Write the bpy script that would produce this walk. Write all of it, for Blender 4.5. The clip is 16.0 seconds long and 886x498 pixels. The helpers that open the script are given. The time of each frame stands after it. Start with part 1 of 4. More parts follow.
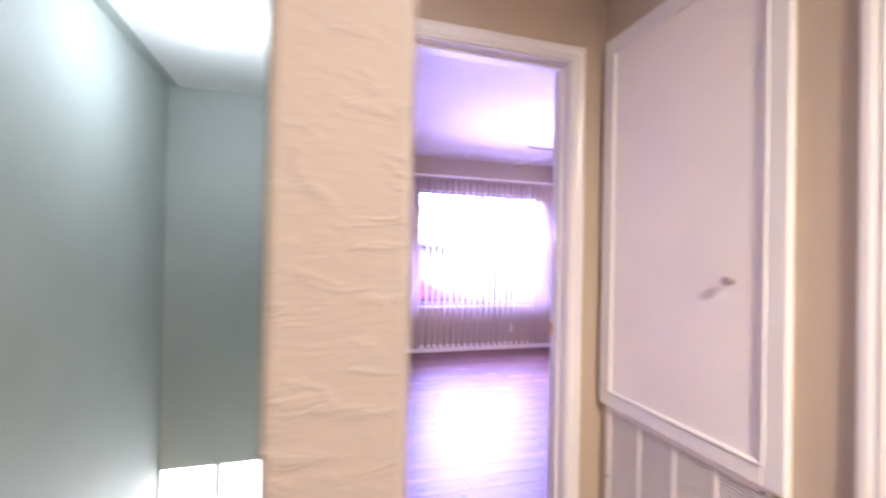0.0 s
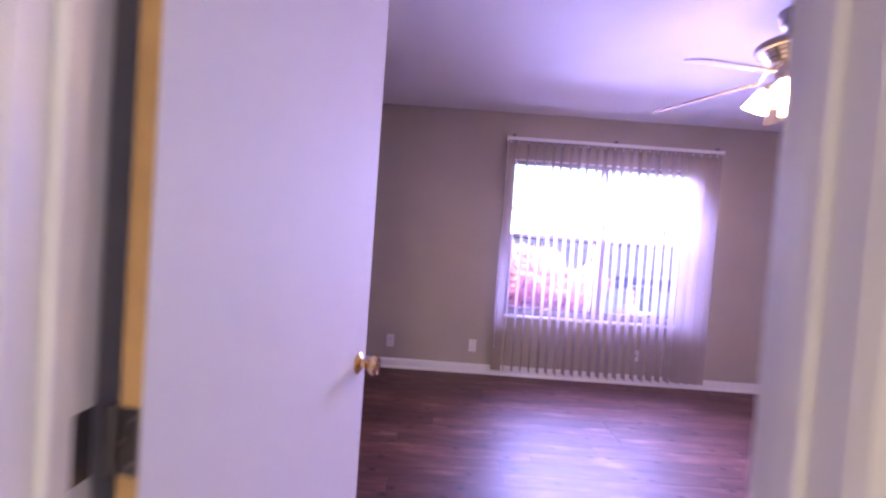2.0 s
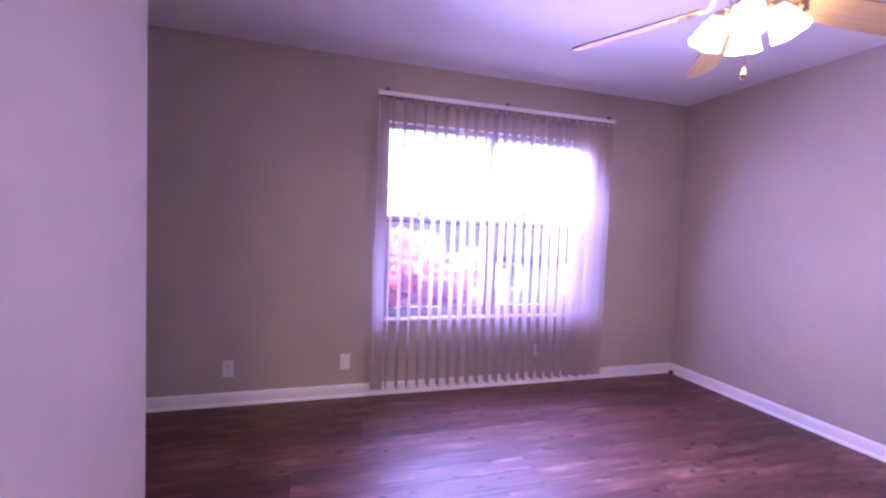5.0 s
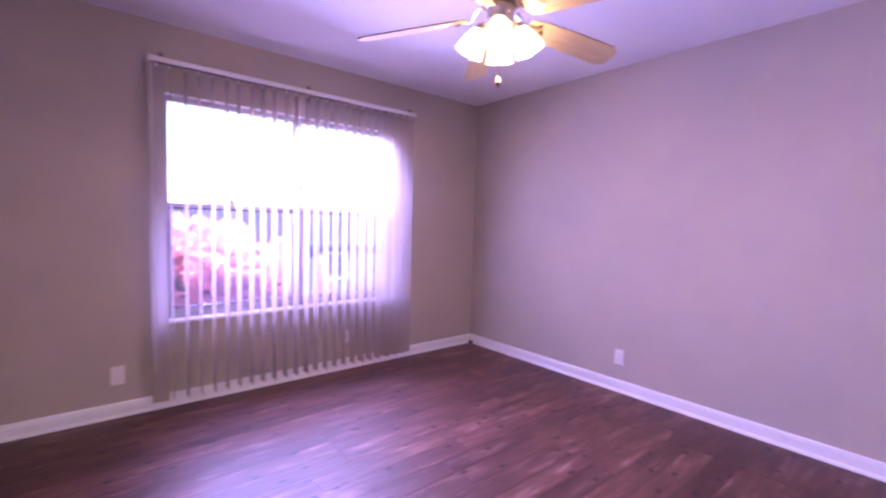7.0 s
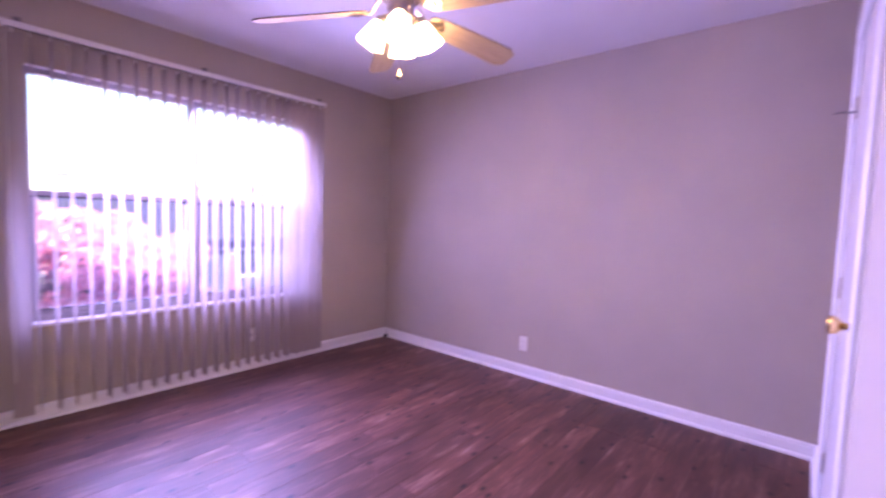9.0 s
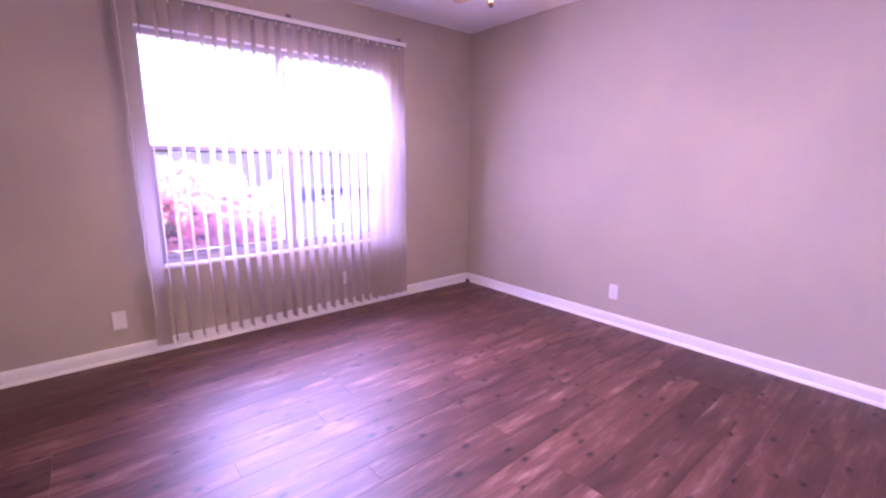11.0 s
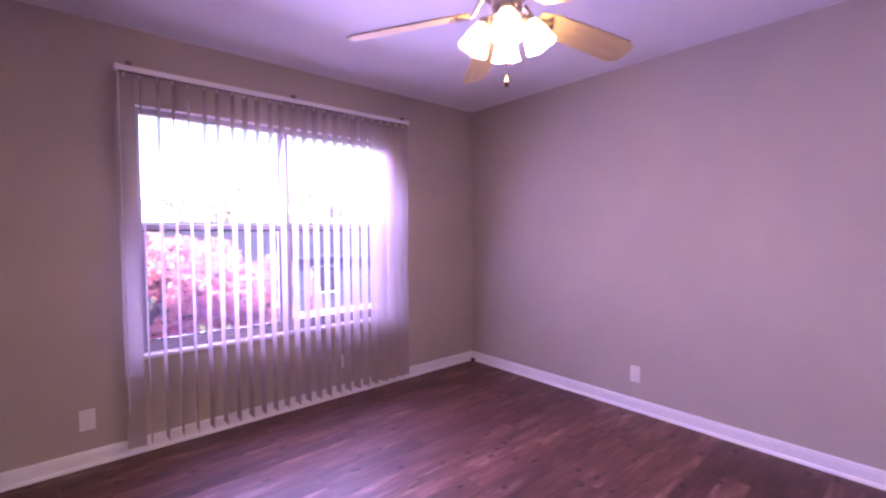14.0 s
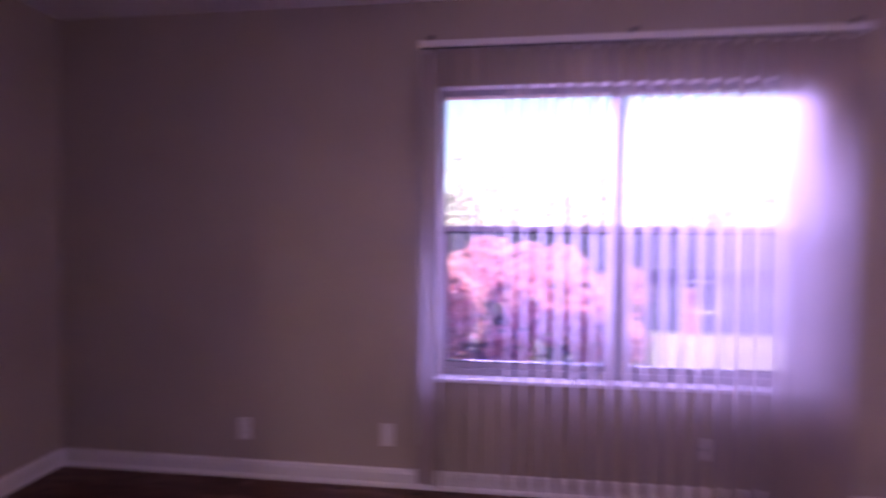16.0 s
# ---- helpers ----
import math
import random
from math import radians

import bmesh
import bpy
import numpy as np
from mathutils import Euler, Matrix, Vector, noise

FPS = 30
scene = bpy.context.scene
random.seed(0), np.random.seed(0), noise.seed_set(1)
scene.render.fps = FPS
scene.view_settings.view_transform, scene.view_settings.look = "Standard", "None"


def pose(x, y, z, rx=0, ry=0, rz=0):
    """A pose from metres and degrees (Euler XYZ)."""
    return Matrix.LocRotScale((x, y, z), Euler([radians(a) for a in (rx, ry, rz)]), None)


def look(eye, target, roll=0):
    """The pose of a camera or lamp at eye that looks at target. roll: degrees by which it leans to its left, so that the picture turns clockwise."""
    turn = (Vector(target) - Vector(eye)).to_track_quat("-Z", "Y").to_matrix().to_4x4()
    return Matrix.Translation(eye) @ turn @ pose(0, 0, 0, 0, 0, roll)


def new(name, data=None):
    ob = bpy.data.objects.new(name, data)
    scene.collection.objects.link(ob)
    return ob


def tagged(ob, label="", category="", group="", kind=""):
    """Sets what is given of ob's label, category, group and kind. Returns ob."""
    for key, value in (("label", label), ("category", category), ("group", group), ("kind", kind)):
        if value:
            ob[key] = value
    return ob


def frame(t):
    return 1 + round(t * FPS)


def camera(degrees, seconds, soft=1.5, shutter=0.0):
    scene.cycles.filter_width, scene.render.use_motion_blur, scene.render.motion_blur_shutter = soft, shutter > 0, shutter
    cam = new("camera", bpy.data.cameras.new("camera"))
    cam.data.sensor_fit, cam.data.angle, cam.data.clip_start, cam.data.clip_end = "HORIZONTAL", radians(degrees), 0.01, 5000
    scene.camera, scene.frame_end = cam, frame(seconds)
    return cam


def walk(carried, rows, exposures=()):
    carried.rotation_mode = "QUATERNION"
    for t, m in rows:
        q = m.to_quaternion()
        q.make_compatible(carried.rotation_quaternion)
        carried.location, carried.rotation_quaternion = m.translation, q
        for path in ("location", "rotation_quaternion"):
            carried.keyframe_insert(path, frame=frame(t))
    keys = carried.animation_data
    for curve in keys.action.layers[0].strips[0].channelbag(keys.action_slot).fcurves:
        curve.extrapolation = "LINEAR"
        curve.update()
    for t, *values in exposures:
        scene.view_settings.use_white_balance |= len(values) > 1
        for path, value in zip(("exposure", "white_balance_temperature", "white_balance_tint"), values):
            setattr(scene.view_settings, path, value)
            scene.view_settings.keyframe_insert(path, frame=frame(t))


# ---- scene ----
cam = camera(91.6, 16.0, 2.3, 0.65)
PATH = [
    (0, (0.801, 1.402, 1.23), (1.368, 3.32, 1.25), 1.2),
    (0.1, (0.838, 1.405, 1.238), (1.464, 3.305, 1.238), 1.0),
    (0.3, (0.932, 1.44, 1.241), (1.754, 3.263, 1.207), 0.9),
    (0.5, (1.061, 1.524, 1.235), (1.963, 3.307, 1.14), 0.9),
    (0.7, (1.163, 1.639, 1.241), (2.012, 3.449, 1.191), 1.0),
    (1, (1.267, 1.828, 1.245), (2.031, 3.673, 1.132), 1.8),
    (1.5, (1.408, 2.168, 1.255), (1.689, 4.148, 1.225), 3.1),
    (2, (1.413, 2.592, 1.244), (1.412, 4.562, 1.192), 4.1),
    (2.5, (1.406, 2.917, 1.273), (1.69, 4.896, 1.279), 1.4),
    (2.7, (1.449, 3.008, 1.262), (1.837, 4.969, 1.286), 2.0),
    (3, (1.498, 3.150, 1.263), (1.887, 5.112, 1.296), 3.7),
    (5.5, (1.499, 3.447, 1.245), (2.218, 5.309, 1.115), 1.6),
    (6, (1.538, 3.418, 1.239), (2.433, 5.201, 1.101), 1.2),
    (6.5, (1.589, 3.386, 1.251), (2.659, 5.07, 1.113), 1.1),
    (7, (1.619, 3.346, 1.247), (2.893, 4.883, 1.124), 1.5),
    (7.5, (1.653, 3.292, 1.236), (3.122, 4.645, 1.133), 2.0),
    (8, (1.666, 3.257, 1.239), (3.280, 4.432, 1.114), 1.9),
    (8.5, (1.690, 3.248, 1.244), (3.328, 4.387, 1.106), 1.8),
    (9, (1.668, 3.262, 1.236), (3.193, 4.549, 1.101), 1.9),
    (9.5, (1.643, 3.313, 1.223), (2.994, 4.756, 0.915), 1.7),
    (12, (1.658, 3.362, 1.261), (2.907, 4.873, 0.866), 0.5),
    (12.5, (1.637, 3.346, 1.337), (2.93, 4.869, 1.428), 1.5),
    (13, (1.65, 3.354, 1.345), (2.96, 4.861, 1.465), 1.6),
    (13.5, (1.673, 3.441, 1.322), (2.96, 4.972, 1.356), 1.3),
    (14, (1.71, 3.559, 1.285), (3.017, 5.07, 1.201), -0.3),
    (14.5, (1.945, 3.732, 1.259), (3.15, 5.328, 1.207), 0.5),
    (15, (2.164, 3.914, 1.228), (3.238, 5.599, 1.139), 0.3),
    (15.5, (2.295, 4.245, 1.248), (2.952, 6.135, 1.262), 1.9),
    (16, (2.252, 4.455, 1.258), (2.046, 6.444, 1.215), 0.4),
]
EXPOSURES = [(0.0, 4.32, 6000, 17), (0.5, 4.1, 6150, 20), (1.0, 3.95, 6050, 18), (1.5, 3.78, 6050, 16), (2.5, 3.58, 5950, 18), (5.5, 3.55, 6000, 26), (7.0, 3.53, 6250, 27), (9.0, 3.36, 6450, 26), (9.7, 3.36, 6450, 27),
             (11.8, 4.25, 7100, 19), (12.5, 4.2, 7100, 18), (13.0, 3.82, 7150, 21), (13.5, 3.48, 7000, 26), (14.5, 3.08, 6750, 29), (15.5, 2.74, 6600, 36), (16.0, 2.45, 6400, 40)]
walk(cam, [(t, look(eye, target, roll)) for t, eye, target, roll in PATH], EXPOSURES)

# ---------------- world and large lights ----------------
world = bpy.data.worlds.new("world")
scene.world = world
world.use_nodes = True
wn = world.node_tree.nodes
sky = wn.new("ShaderNodeTexSky")
sky.sky_type = "NISHITA"
sky.sun_disc = False
sky.sun_elevation = radians(48)
sky.sun_rotation = radians(168)
sky.air_density, sky.dust_density, sky.ozone_density = 1.2, 1.0, 2.0
wn["Background"].inputs["Strength"].default_value = 0.075
world.node_tree.links.new(sky.outputs[0], wn["Background"].inputs[0])


def lamp(name, kind, place, energy, color, size=0.1, size_y=None, target=None):
    data = bpy.data.lights.new(name, kind)
    data.energy, data.color = energy, color
    if kind == "AREA":
        data.shape, data.size, data.size_y = "RECTANGLE", size, size_y or size
    elif kind == "SUN":
        data.angle = radians(size)
    else:
        data.shadow_soft_size = size
    ob = new(name, data)
    ob.matrix_world = look(place, target) if target else Matrix.Translation(place)
    return ob


lamp("sun", "SUN", (8, -8, 12), 4.4, (1.0, 0.95, 0.88), 0.6, target=(2, 3, 0))
# unseen lamp added behind the start of the path to brighten the hall
lamp("hall_fill_lamp", "AREA", (1.3, 0.2, 2.36), 8.2, (1.0, 0.84, 0.64), 0.3, target=(1.3, 0.2, 0))
lamp("stair_ceiling_lamp", "POINT", (0.23, 3.85, 2.22), 0.86, (0.86, 0.98, 1.0), 0.08)
lamp("landing_window_light", "AREA", (0.25, 4.9, -1.3), 1.05, (0.95, 1.0, 1.0), 0.9, 1.3, target=(0.1, 1.5, -0.3))
lamp("window_sky_light", "AREA", (2.90, 6.76, 1.29), 32.0, (0.43, 0.39, 1.0), 1.50, 1.34, target=(3.02, 5.2, 0.62)).data.spread = radians(140)
# lamp added inside the windowless side room to whiten its open door
lamp("side_room_fill_light", "AREA", (3.0, 0.7, 1.6), 1.6, (0.80, 0.86, 1.0), 0.8, 0.9, target=(2.3, 1.9, 1.2))


# ---------------- materials ----------------
def material(name):
    m = bpy.data.materials.new(name)
    m.use_nodes = True
    n = m.node_tree
    return m, n, n.nodes["Principled BSDF"]


def noise_of(n, scale, detail=3.0, rough=0.55, vector=None, stretch=None):
    tex = n.nodes.new("ShaderNodeTexNoise")
    tex.inputs["Scale"].default_value = scale
    tex.inputs["Detail"].default_value = detail
    tex.inputs["Roughness"].default_value = rough
    if vector is None:
        vector = n.nodes.new("ShaderNodeTexCoord").outputs["Object"]
    if stretch:
        mp = n.nodes.new("ShaderNodeMapping")
        mp.inputs["Scale"].default_value = stretch
        n.links.new(vector, mp.inputs["Vector"])
        vector = mp.outputs[0]
    n.links.new(vector, tex.inputs["Vector"])
    return tex


def ramp_of(n, source, stops):
    r = n.nodes.new("ShaderNodeValToRGB")
    while len(r.color_ramp.elements) < len(stops):
        r.color_ramp.elements.new(0.5)
    for e, (p, c) in zip(r.color_ramp.elements, stops):
        e.position, e.color = p, (*c, 1)
    n.links.new(source, r.inputs[0])
    return r


def bump_of(n, bsdf, source, strength, distance):
    b = n.nodes.new("ShaderNodeBump")
    b.inputs["Strength"].default_value = strength
    b.inputs["Distance"].default_value = distance
    n.links.new(source, b.inputs["Height"])
    n.links.new(b.outputs[0], bsdf.inputs["Normal"])
    return b


def paint(name, color, rough=0.6, spread=0.04, texture=0.0, scale=60.0, blotch=1.6):
    """Painted surface: broad unevenness and fine relief."""
    m, n, b = material(name)
    broad = noise_of(n, blotch, 4.0)
    lo = tuple(c * (1 - spread) for c in color)
    hi = tuple(min(1, c * (1 + spread)) for c in color)
    r = ramp_of(n, broad.outputs[0], [(0.3, lo), (0.7, hi)])
    n.links.new(r.outputs[0], b.inputs["Base Color"])
    b.inputs["Roughness"].default_value = rough
    if texture:
        fine = noise_of(n, scale, 4.0, 0.6)
        bump_of(n, b, fine.outputs[0], texture, 0.004)
    return m


def plain(name, color, rough=0.5, metal=0.0, **more):
    m, n, b = material(name)
    b.inputs["Base Color"].default_value = (*color, 1)
    b.inputs["Roughness"].default_value = rough
    b.inputs["Metallic"].default_value = metal
    for key, value in more.items():
        b.inputs[key.replace("_", " ")].default_value = value
    return m


def metal(name, color, rough):
    m, n, b = material(name)
    b.inputs["Base Color"].default_value = (*color, 1)
    b.inputs["Metallic"].default_value = 1.0
    t = noise_of(n, 90, 3.0)
    mr = n.nodes.new("ShaderNodeMapRange")
    mr.inputs["To Min"].default_value, mr.inputs["To Max"].default_value = rough * 0.7, rough * 1.4
    n.links.new(t.outputs[0], mr.inputs[0])
    n.links.new(mr.outputs[0], b.inputs["Roughness"])
    return m


WALL = paint("greige_wall_paint", (0.44, 0.388, 0.32), 0.8, 0.05, 0.22, 70)
HALLWALL = paint("hall_wall_paint", (0.50, 0.42, 0.32), 0.55, 0.05, 0.35, 45)
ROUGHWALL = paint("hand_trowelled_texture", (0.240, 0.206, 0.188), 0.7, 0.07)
CEILING = paint("ceiling_paint", (0.74, 0.73, 0.72), 0.8, 0.03, 0.4, 55)
HALLSIDE = paint("smooth_hall_paint", (0.47, 0.42, 0.39), 0.62, 0.04, 0.1, 50)
STAIRWALL = paint("grey_green_wall_paint", (0.37, 0.395, 0.375), 0.6, 0.05, 0.2, 60)
TRIM = paint("white_trim_paint", (0.78, 0.77, 0.76), 0.32, 0.03)
DOORPAINT = paint("white_door_paint", (0.62, 0.61, 0.60), 0.7, 0.03, 0.05, 25)
CLOSETPAINT = paint("off_white_closet_paint", (0.50, 0.465, 0.43), 0.7, 0.03, 0.05, 25)
PANELPAINT = paint("cream_white_panel_paint", (0.86, 0.82, 0.79), 0.40, 0.04, 0.05, 25)
RAWWOOD = paint("bare_door_edge_wood", (0.50, 0.31, 0.13), 0.6, 0.18, 0.1, 40, 8)
BRASS = metal("polished_brass", (0.80, 0.58, 0.26), 0.16)
NICKEL = metal("brushed_nickel", (0.55, 0.49, 0.42), 0.28)
HOUSING = metal("aged_nickel", (0.30, 0.26, 0.23), 0.42)
VENTGLINT = metal("vent_reflection_nickel", (0.90, 0.84, 0.72), 0.34)
DARKSTEEL = metal("dark_steel", (0.20, 0.19, 0.19), 0.42)
ALUMINIUM = paint("pale_window_aluminium", (0.36, 0.34, 0.37), 0.4, 0.04)
DARK = plain("matt_black", (0.02, 0.02, 0.025), 0.6)
PLASTIC = plain("white_plastic", (0.74, 0.73, 0.70), 0.35)
SLOT = plain("slot_black", (0.02, 0.02, 0.02), 0.5)
KNOBDARK = plain("dark_wood_bead", (0.05, 0.03, 0.02), 0.35)
FILTERGREY = paint("dusty_filter_grey", (0.42, 0.39, 0.40), 0.8, 0.08, 0.1, 30)

# trowelled relief of the free wall end
_m, _n, _b = ROUGHWALL, ROUGHWALL.node_tree, ROUGHWALL.node_tree.nodes["Principled BSDF"]
_t = noise_of(_n, 15, 3.5, 0.55, stretch=(1.0, 1.0, 2.3))
_t.inputs["Distortion"].default_value = 0.7
_r = ramp_of(_n, _t.outputs[0], [(0.38, (0.35, 0.35, 0.35)), (0.56, (0.5, 0.5, 0.5)), (0.68, (1, 1, 1))])
bump_of(_n, _b, _r.outputs[0], 0.26, 0.010)


def plank_material(name):
    m, n, b = material(name)
    info = n.nodes.new("ShaderNodeObjectInfo")
    coord = n.nodes.new("ShaderNodeTexCoord")
    shift = n.nodes.new("ShaderNodeVectorMath")
    shift.operation = "MULTIPLY_ADD"
    comb = n.nodes.new("ShaderNodeCombineXYZ")
    for axis in ("X", "Y", "Z"):
        n.links.new(info.outputs["Random"], comb.inputs[axis])
    n.links.new(comb.outputs[0], shift.inputs[0])
    shift.inputs[1].default_value = (37.0, 91.0, 13.0)
    n.links.new(coord.outputs["Object"], shift.inputs[2])
    grain = noise_of(n, 6.0, 6.0, 0.65, shift.outputs[0], (0.8, 6.5, 1.0))
    patch = noise_of(n, 3.0, 4.0, 0.6, shift.outputs[0], (1.0, 4.6, 1.0))
    mixv = n.nodes.new("ShaderNodeMath")
    mixv.operation = "MULTIPLY_ADD"
    n.links.new(patch.outputs[0], mixv.inputs[0])
    mixv.inputs[1].default_value = 0.75
    half = n.nodes.new("ShaderNodeMath")
    half.operation = "MULTIPLY"
    n.links.new(grain.outputs[0], half.inputs[0])
    half.inputs[1].default_value = 0.45
    n.links.new(half.outputs[0], mixv.inputs[2])
    col = ramp_of(n, mixv.outputs[0], [(0.42, (0.052, 0.021, 0.016)), (0.54, (0.076, 0.030, 0.021)), (0.64, (0.108, 0.043, 0.030)), (0.73, (0.165, 0.080, 0.060)), (0.82, (0.24, 0.145, 0.12))])
    tone = n.nodes.new("ShaderNodeMapRange")
    tone.inputs["To Min"].default_value, tone.inputs["To Max"].default_value = 0.74, 1.20
    n.links.new(info.outputs["Random"], tone.inputs[0])
    mul = n.nodes.new("ShaderNodeVectorMath")
    mul.operation = "SCALE"
    n.links.new(col.outputs[0], mul.inputs[0])
    n.links.new(tone.outputs[0], mul.inputs["Scale"])
    knots = n.nodes.new("ShaderNodeTexVoronoi")
    knots.voronoi_dimensions = "2D"
    knots.inputs["Scale"].default_value = 3.4
    mp = n.nodes.new("ShaderNodeMapping")
    mp.inputs["Scale"].default_value = (1.0, 1.7, 1.0)
    n.links.new(shift.outputs[0], mp.inputs["Vector"])
    n.links.new(mp.outputs[0], knots.inputs["Vector"])
    kr = ramp_of(n, knots.outputs["Distance"], [(0.030, (0.05, 0.05, 0.05)), (0.052, (0.45, 0.40, 0.40)), (0.11, (1, 1, 1))])
    kmix = n.nodes.new("ShaderNodeMixRGB")
    kmix.blend_type = "MULTIPLY"
    kmix.inputs[0].default_value = 1.0
    n.links.new(mul.outputs[0], kmix.inputs[1])
    n.links.new(kr.outputs[0], kmix.inputs[2])
    n.links.new(kmix.outputs[0], b.inputs["Base Color"])
    rr = n.nodes.new("ShaderNodeMapRange")
    rr.inputs["To Min"].default_value, rr.inputs["To Max"].default_value = 0.36, 0.54
    n.links.new(grain.outputs[0], rr.inputs[0])
    n.links.new(rr.outputs[0], b.inputs["Roughness"])
    b.inputs["Specular IOR Level"].default_value = 0.42
    bump_of(n, b, grain.outputs[0], 0.25, 0.002)
    return m


PLANK = plank_material("red_brown_plank_vinyl")
UNDERLAY = plain("dark_underlay", (0.045, 0.02, 0.015), 0.8)


def blade_material():
    m, n, b = material("pale_maple_blade")
    g = noise_of(n, 7.0, 5.0, 0.6, stretch=(0.6, 9.0, 1.0))
    c = ramp_of(n, g.outputs[0], [(0.3, (0.52, 0.40, 0.24)), (0.7, (0.66, 0.53, 0.34))])
    n.links.new(c.outputs[0], b.inputs["Base Color"])
    b.inputs["Roughness"].default_value = 0.62
    b.inputs["Specular IOR Level"].default_value = 0.25
    return m


BLADE = blade_material()
BLADEEDGE = plain("dark_blade_edge", (0.10, 0.05, 0.025), 0.5)


def vane_material():
    m, n, b = material("translucent_white_vane")
    t = noise_of(n, 5, 3.0, 0.5, stretch=(6.0, 6.0, 0.6))
    c = ramp_of(n, t.outputs[0], [(0.3, (0.46, 0.39, 0.35)), (0.7, (0.54, 0.47, 0.42))])
    n.links.new(c.outputs[0], b.inputs["Base Color"])
    b.inputs["Roughness"].default_value = 0.42
    tr = n.nodes.new("ShaderNodeBsdfTranslucent")
    tr.inputs[0].default_value = (0.76, 0.70, 0.68, 1)
    tp = n.nodes.new("ShaderNodeBsdfTransparent")
    mix = n.nodes.new("ShaderNodeMixShader")
    mix.inputs[0].default_value = 0.42
    n.links.new(b.outputs[0], mix.inputs[1])
    n.links.new(tr.outputs[0], mix.inputs[2])
    mix2 = n.nodes.new("ShaderNodeMixShader")
    mix2.inputs[0].default_value = 0.41
    n.links.new(mix.outputs[0], mix2.inputs[1])
    n.links.new(tp.outputs[0], mix2.inputs[2])
    n.links.new(mix2.outputs[0], n.nodes["Material Output"].inputs[0])
    return m


VANE = vane_material()


def glass_material(name, tint=(1, 1, 1), gloss=0.06):
    m = bpy.data.materials.new(name)
    m.use_nodes = True
    n = m.node_tree
    n.nodes.clear()
    out = n.nodes.new("ShaderNodeOutputMaterial")
    tp = n.nodes.new("ShaderNodeBsdfTransparent")
    tp.inputs[0].default_value = (*tint, 1)
    gl = n.nodes.new("ShaderNodeBsdfGlossy")
    gl.inputs["Roughness"].default_value = 0.02
    fr = n.nodes.new("ShaderNodeFresnel")
    fr.inputs["IOR"].default_value = 1.45
    mix = n.nodes.new("ShaderNodeMixShader")
    n.links.new(fr.outputs[0], mix.inputs[0])
    n.links.new(tp.outputs[0], mix.inputs[1])
    n.links.new(gl.outputs[0], mix.inputs[2])
    n.links.new(mix.outputs[0], out.inputs[0])
    return m


GLASS = glass_material("window_glass")


def screen_material():
    m, n, b = material("insect_screen_mesh")
    b.inputs["Base Color"].default_value = (0.03, 0.03, 0.10, 1)
    b.inputs["Roughness"].default_value = 0.6
    tp = n.nodes.new("ShaderNodeBsdfTransparent")
    mix = n.nodes.new("ShaderNodeMixShader")
    mix.inputs[0].default_value = 0.48
    n.links.new(b.outputs[0], mix.inputs[1])
    n.links.new(tp.outputs[0], mix.inputs[2])
    n.links.new(mix.outputs[0], n.nodes["Material Output"].inputs[0])
    return m


SCREEN = screen_material()


def glow_material(name, color, strength):
    m, n, b = material(name)
    b.inputs["Base Color"].default_value = (0.9, 0.88, 0.82, 1)
    b.inputs["Roughness"].default_value = 0.4
    b.inputs["Emission Color"].default_value = (*color, 1)
    b.inputs["Emission Strength"].default_value = strength
    return m


SHADE = glow_material("lit_frosted_glass", (1.0, 0.65, 0.34), 2.1)
LAMPGLASS = glow_material("lit_ceiling_lamp_glass", (0.88, 1.0, 0.97), 0.9)
DAYPANE = glow_material("bright_landing_pane", (1.0, 0.96, 0.90), 0.25)


def leaf_material(name, a, c):
    m, n, b = material(name)
    geo = n.nodes.new("ShaderNodeNewGeometry")
    r = ramp_of(n, geo.outputs["Random Per Island"], [(0.0, a), (1.0, c)])
    n.links.new(r.outputs[0], b.inputs["Base Color"])
    b.inputs["Roughness"].default_value = 0.6
    tr = n.nodes.new("ShaderNodeBsdfTranslucent")
    n.links.new(r.outputs[0], tr.inputs[0])
    mix = n.nodes.new("ShaderNodeMixShader")
    mix.inputs[0].default_value = 0.55
    n.links.new(b.outputs[0], mix.inputs[1])
    n.links.new(tr.outputs[0], mix.inputs[2])
    n.links.new(mix.outputs[0], n.nodes["Material Output"].inputs[0])
    return m


BLOSSOM = leaf_material("pink_blossom", (0.82, 0.42, 0.52), (0.94, 0.66, 0.73))
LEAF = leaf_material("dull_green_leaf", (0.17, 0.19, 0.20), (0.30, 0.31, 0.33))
# far leaf colour is paled to stand in for haze and glare
HAZYLEAF = leaf_material("hazy_far_leaf", (0.42, 0.41, 0.38), (0.58, 0.56, 0.52))
BARK = paint("grey_bark", (0.20, 0.15, 0.12), 0.85, 0.25, 0.6, 25, 6)
FENCEPAINT = paint("pale_fence_paint", (0.40, 0.37, 0.36), 0.7, 0.06, 0.2, 20)
GROUND = paint("dry_lawn", (0.10, 0.11, 0.06), 0.9, 0.3, 0.5, 8, 0.4)
SIDING = paint("slate_siding", (0.05, 0.06, 0.11), 0.9, 0.12, 0.2, 10)
ROOFING = paint("dark_shingle", (0.028, 0.03, 0.05), 1.0, 0.25, 0.5, 12)
FARGLASS = plain("far_window_glass", (0.03, 0.04, 0.05), 0.1)


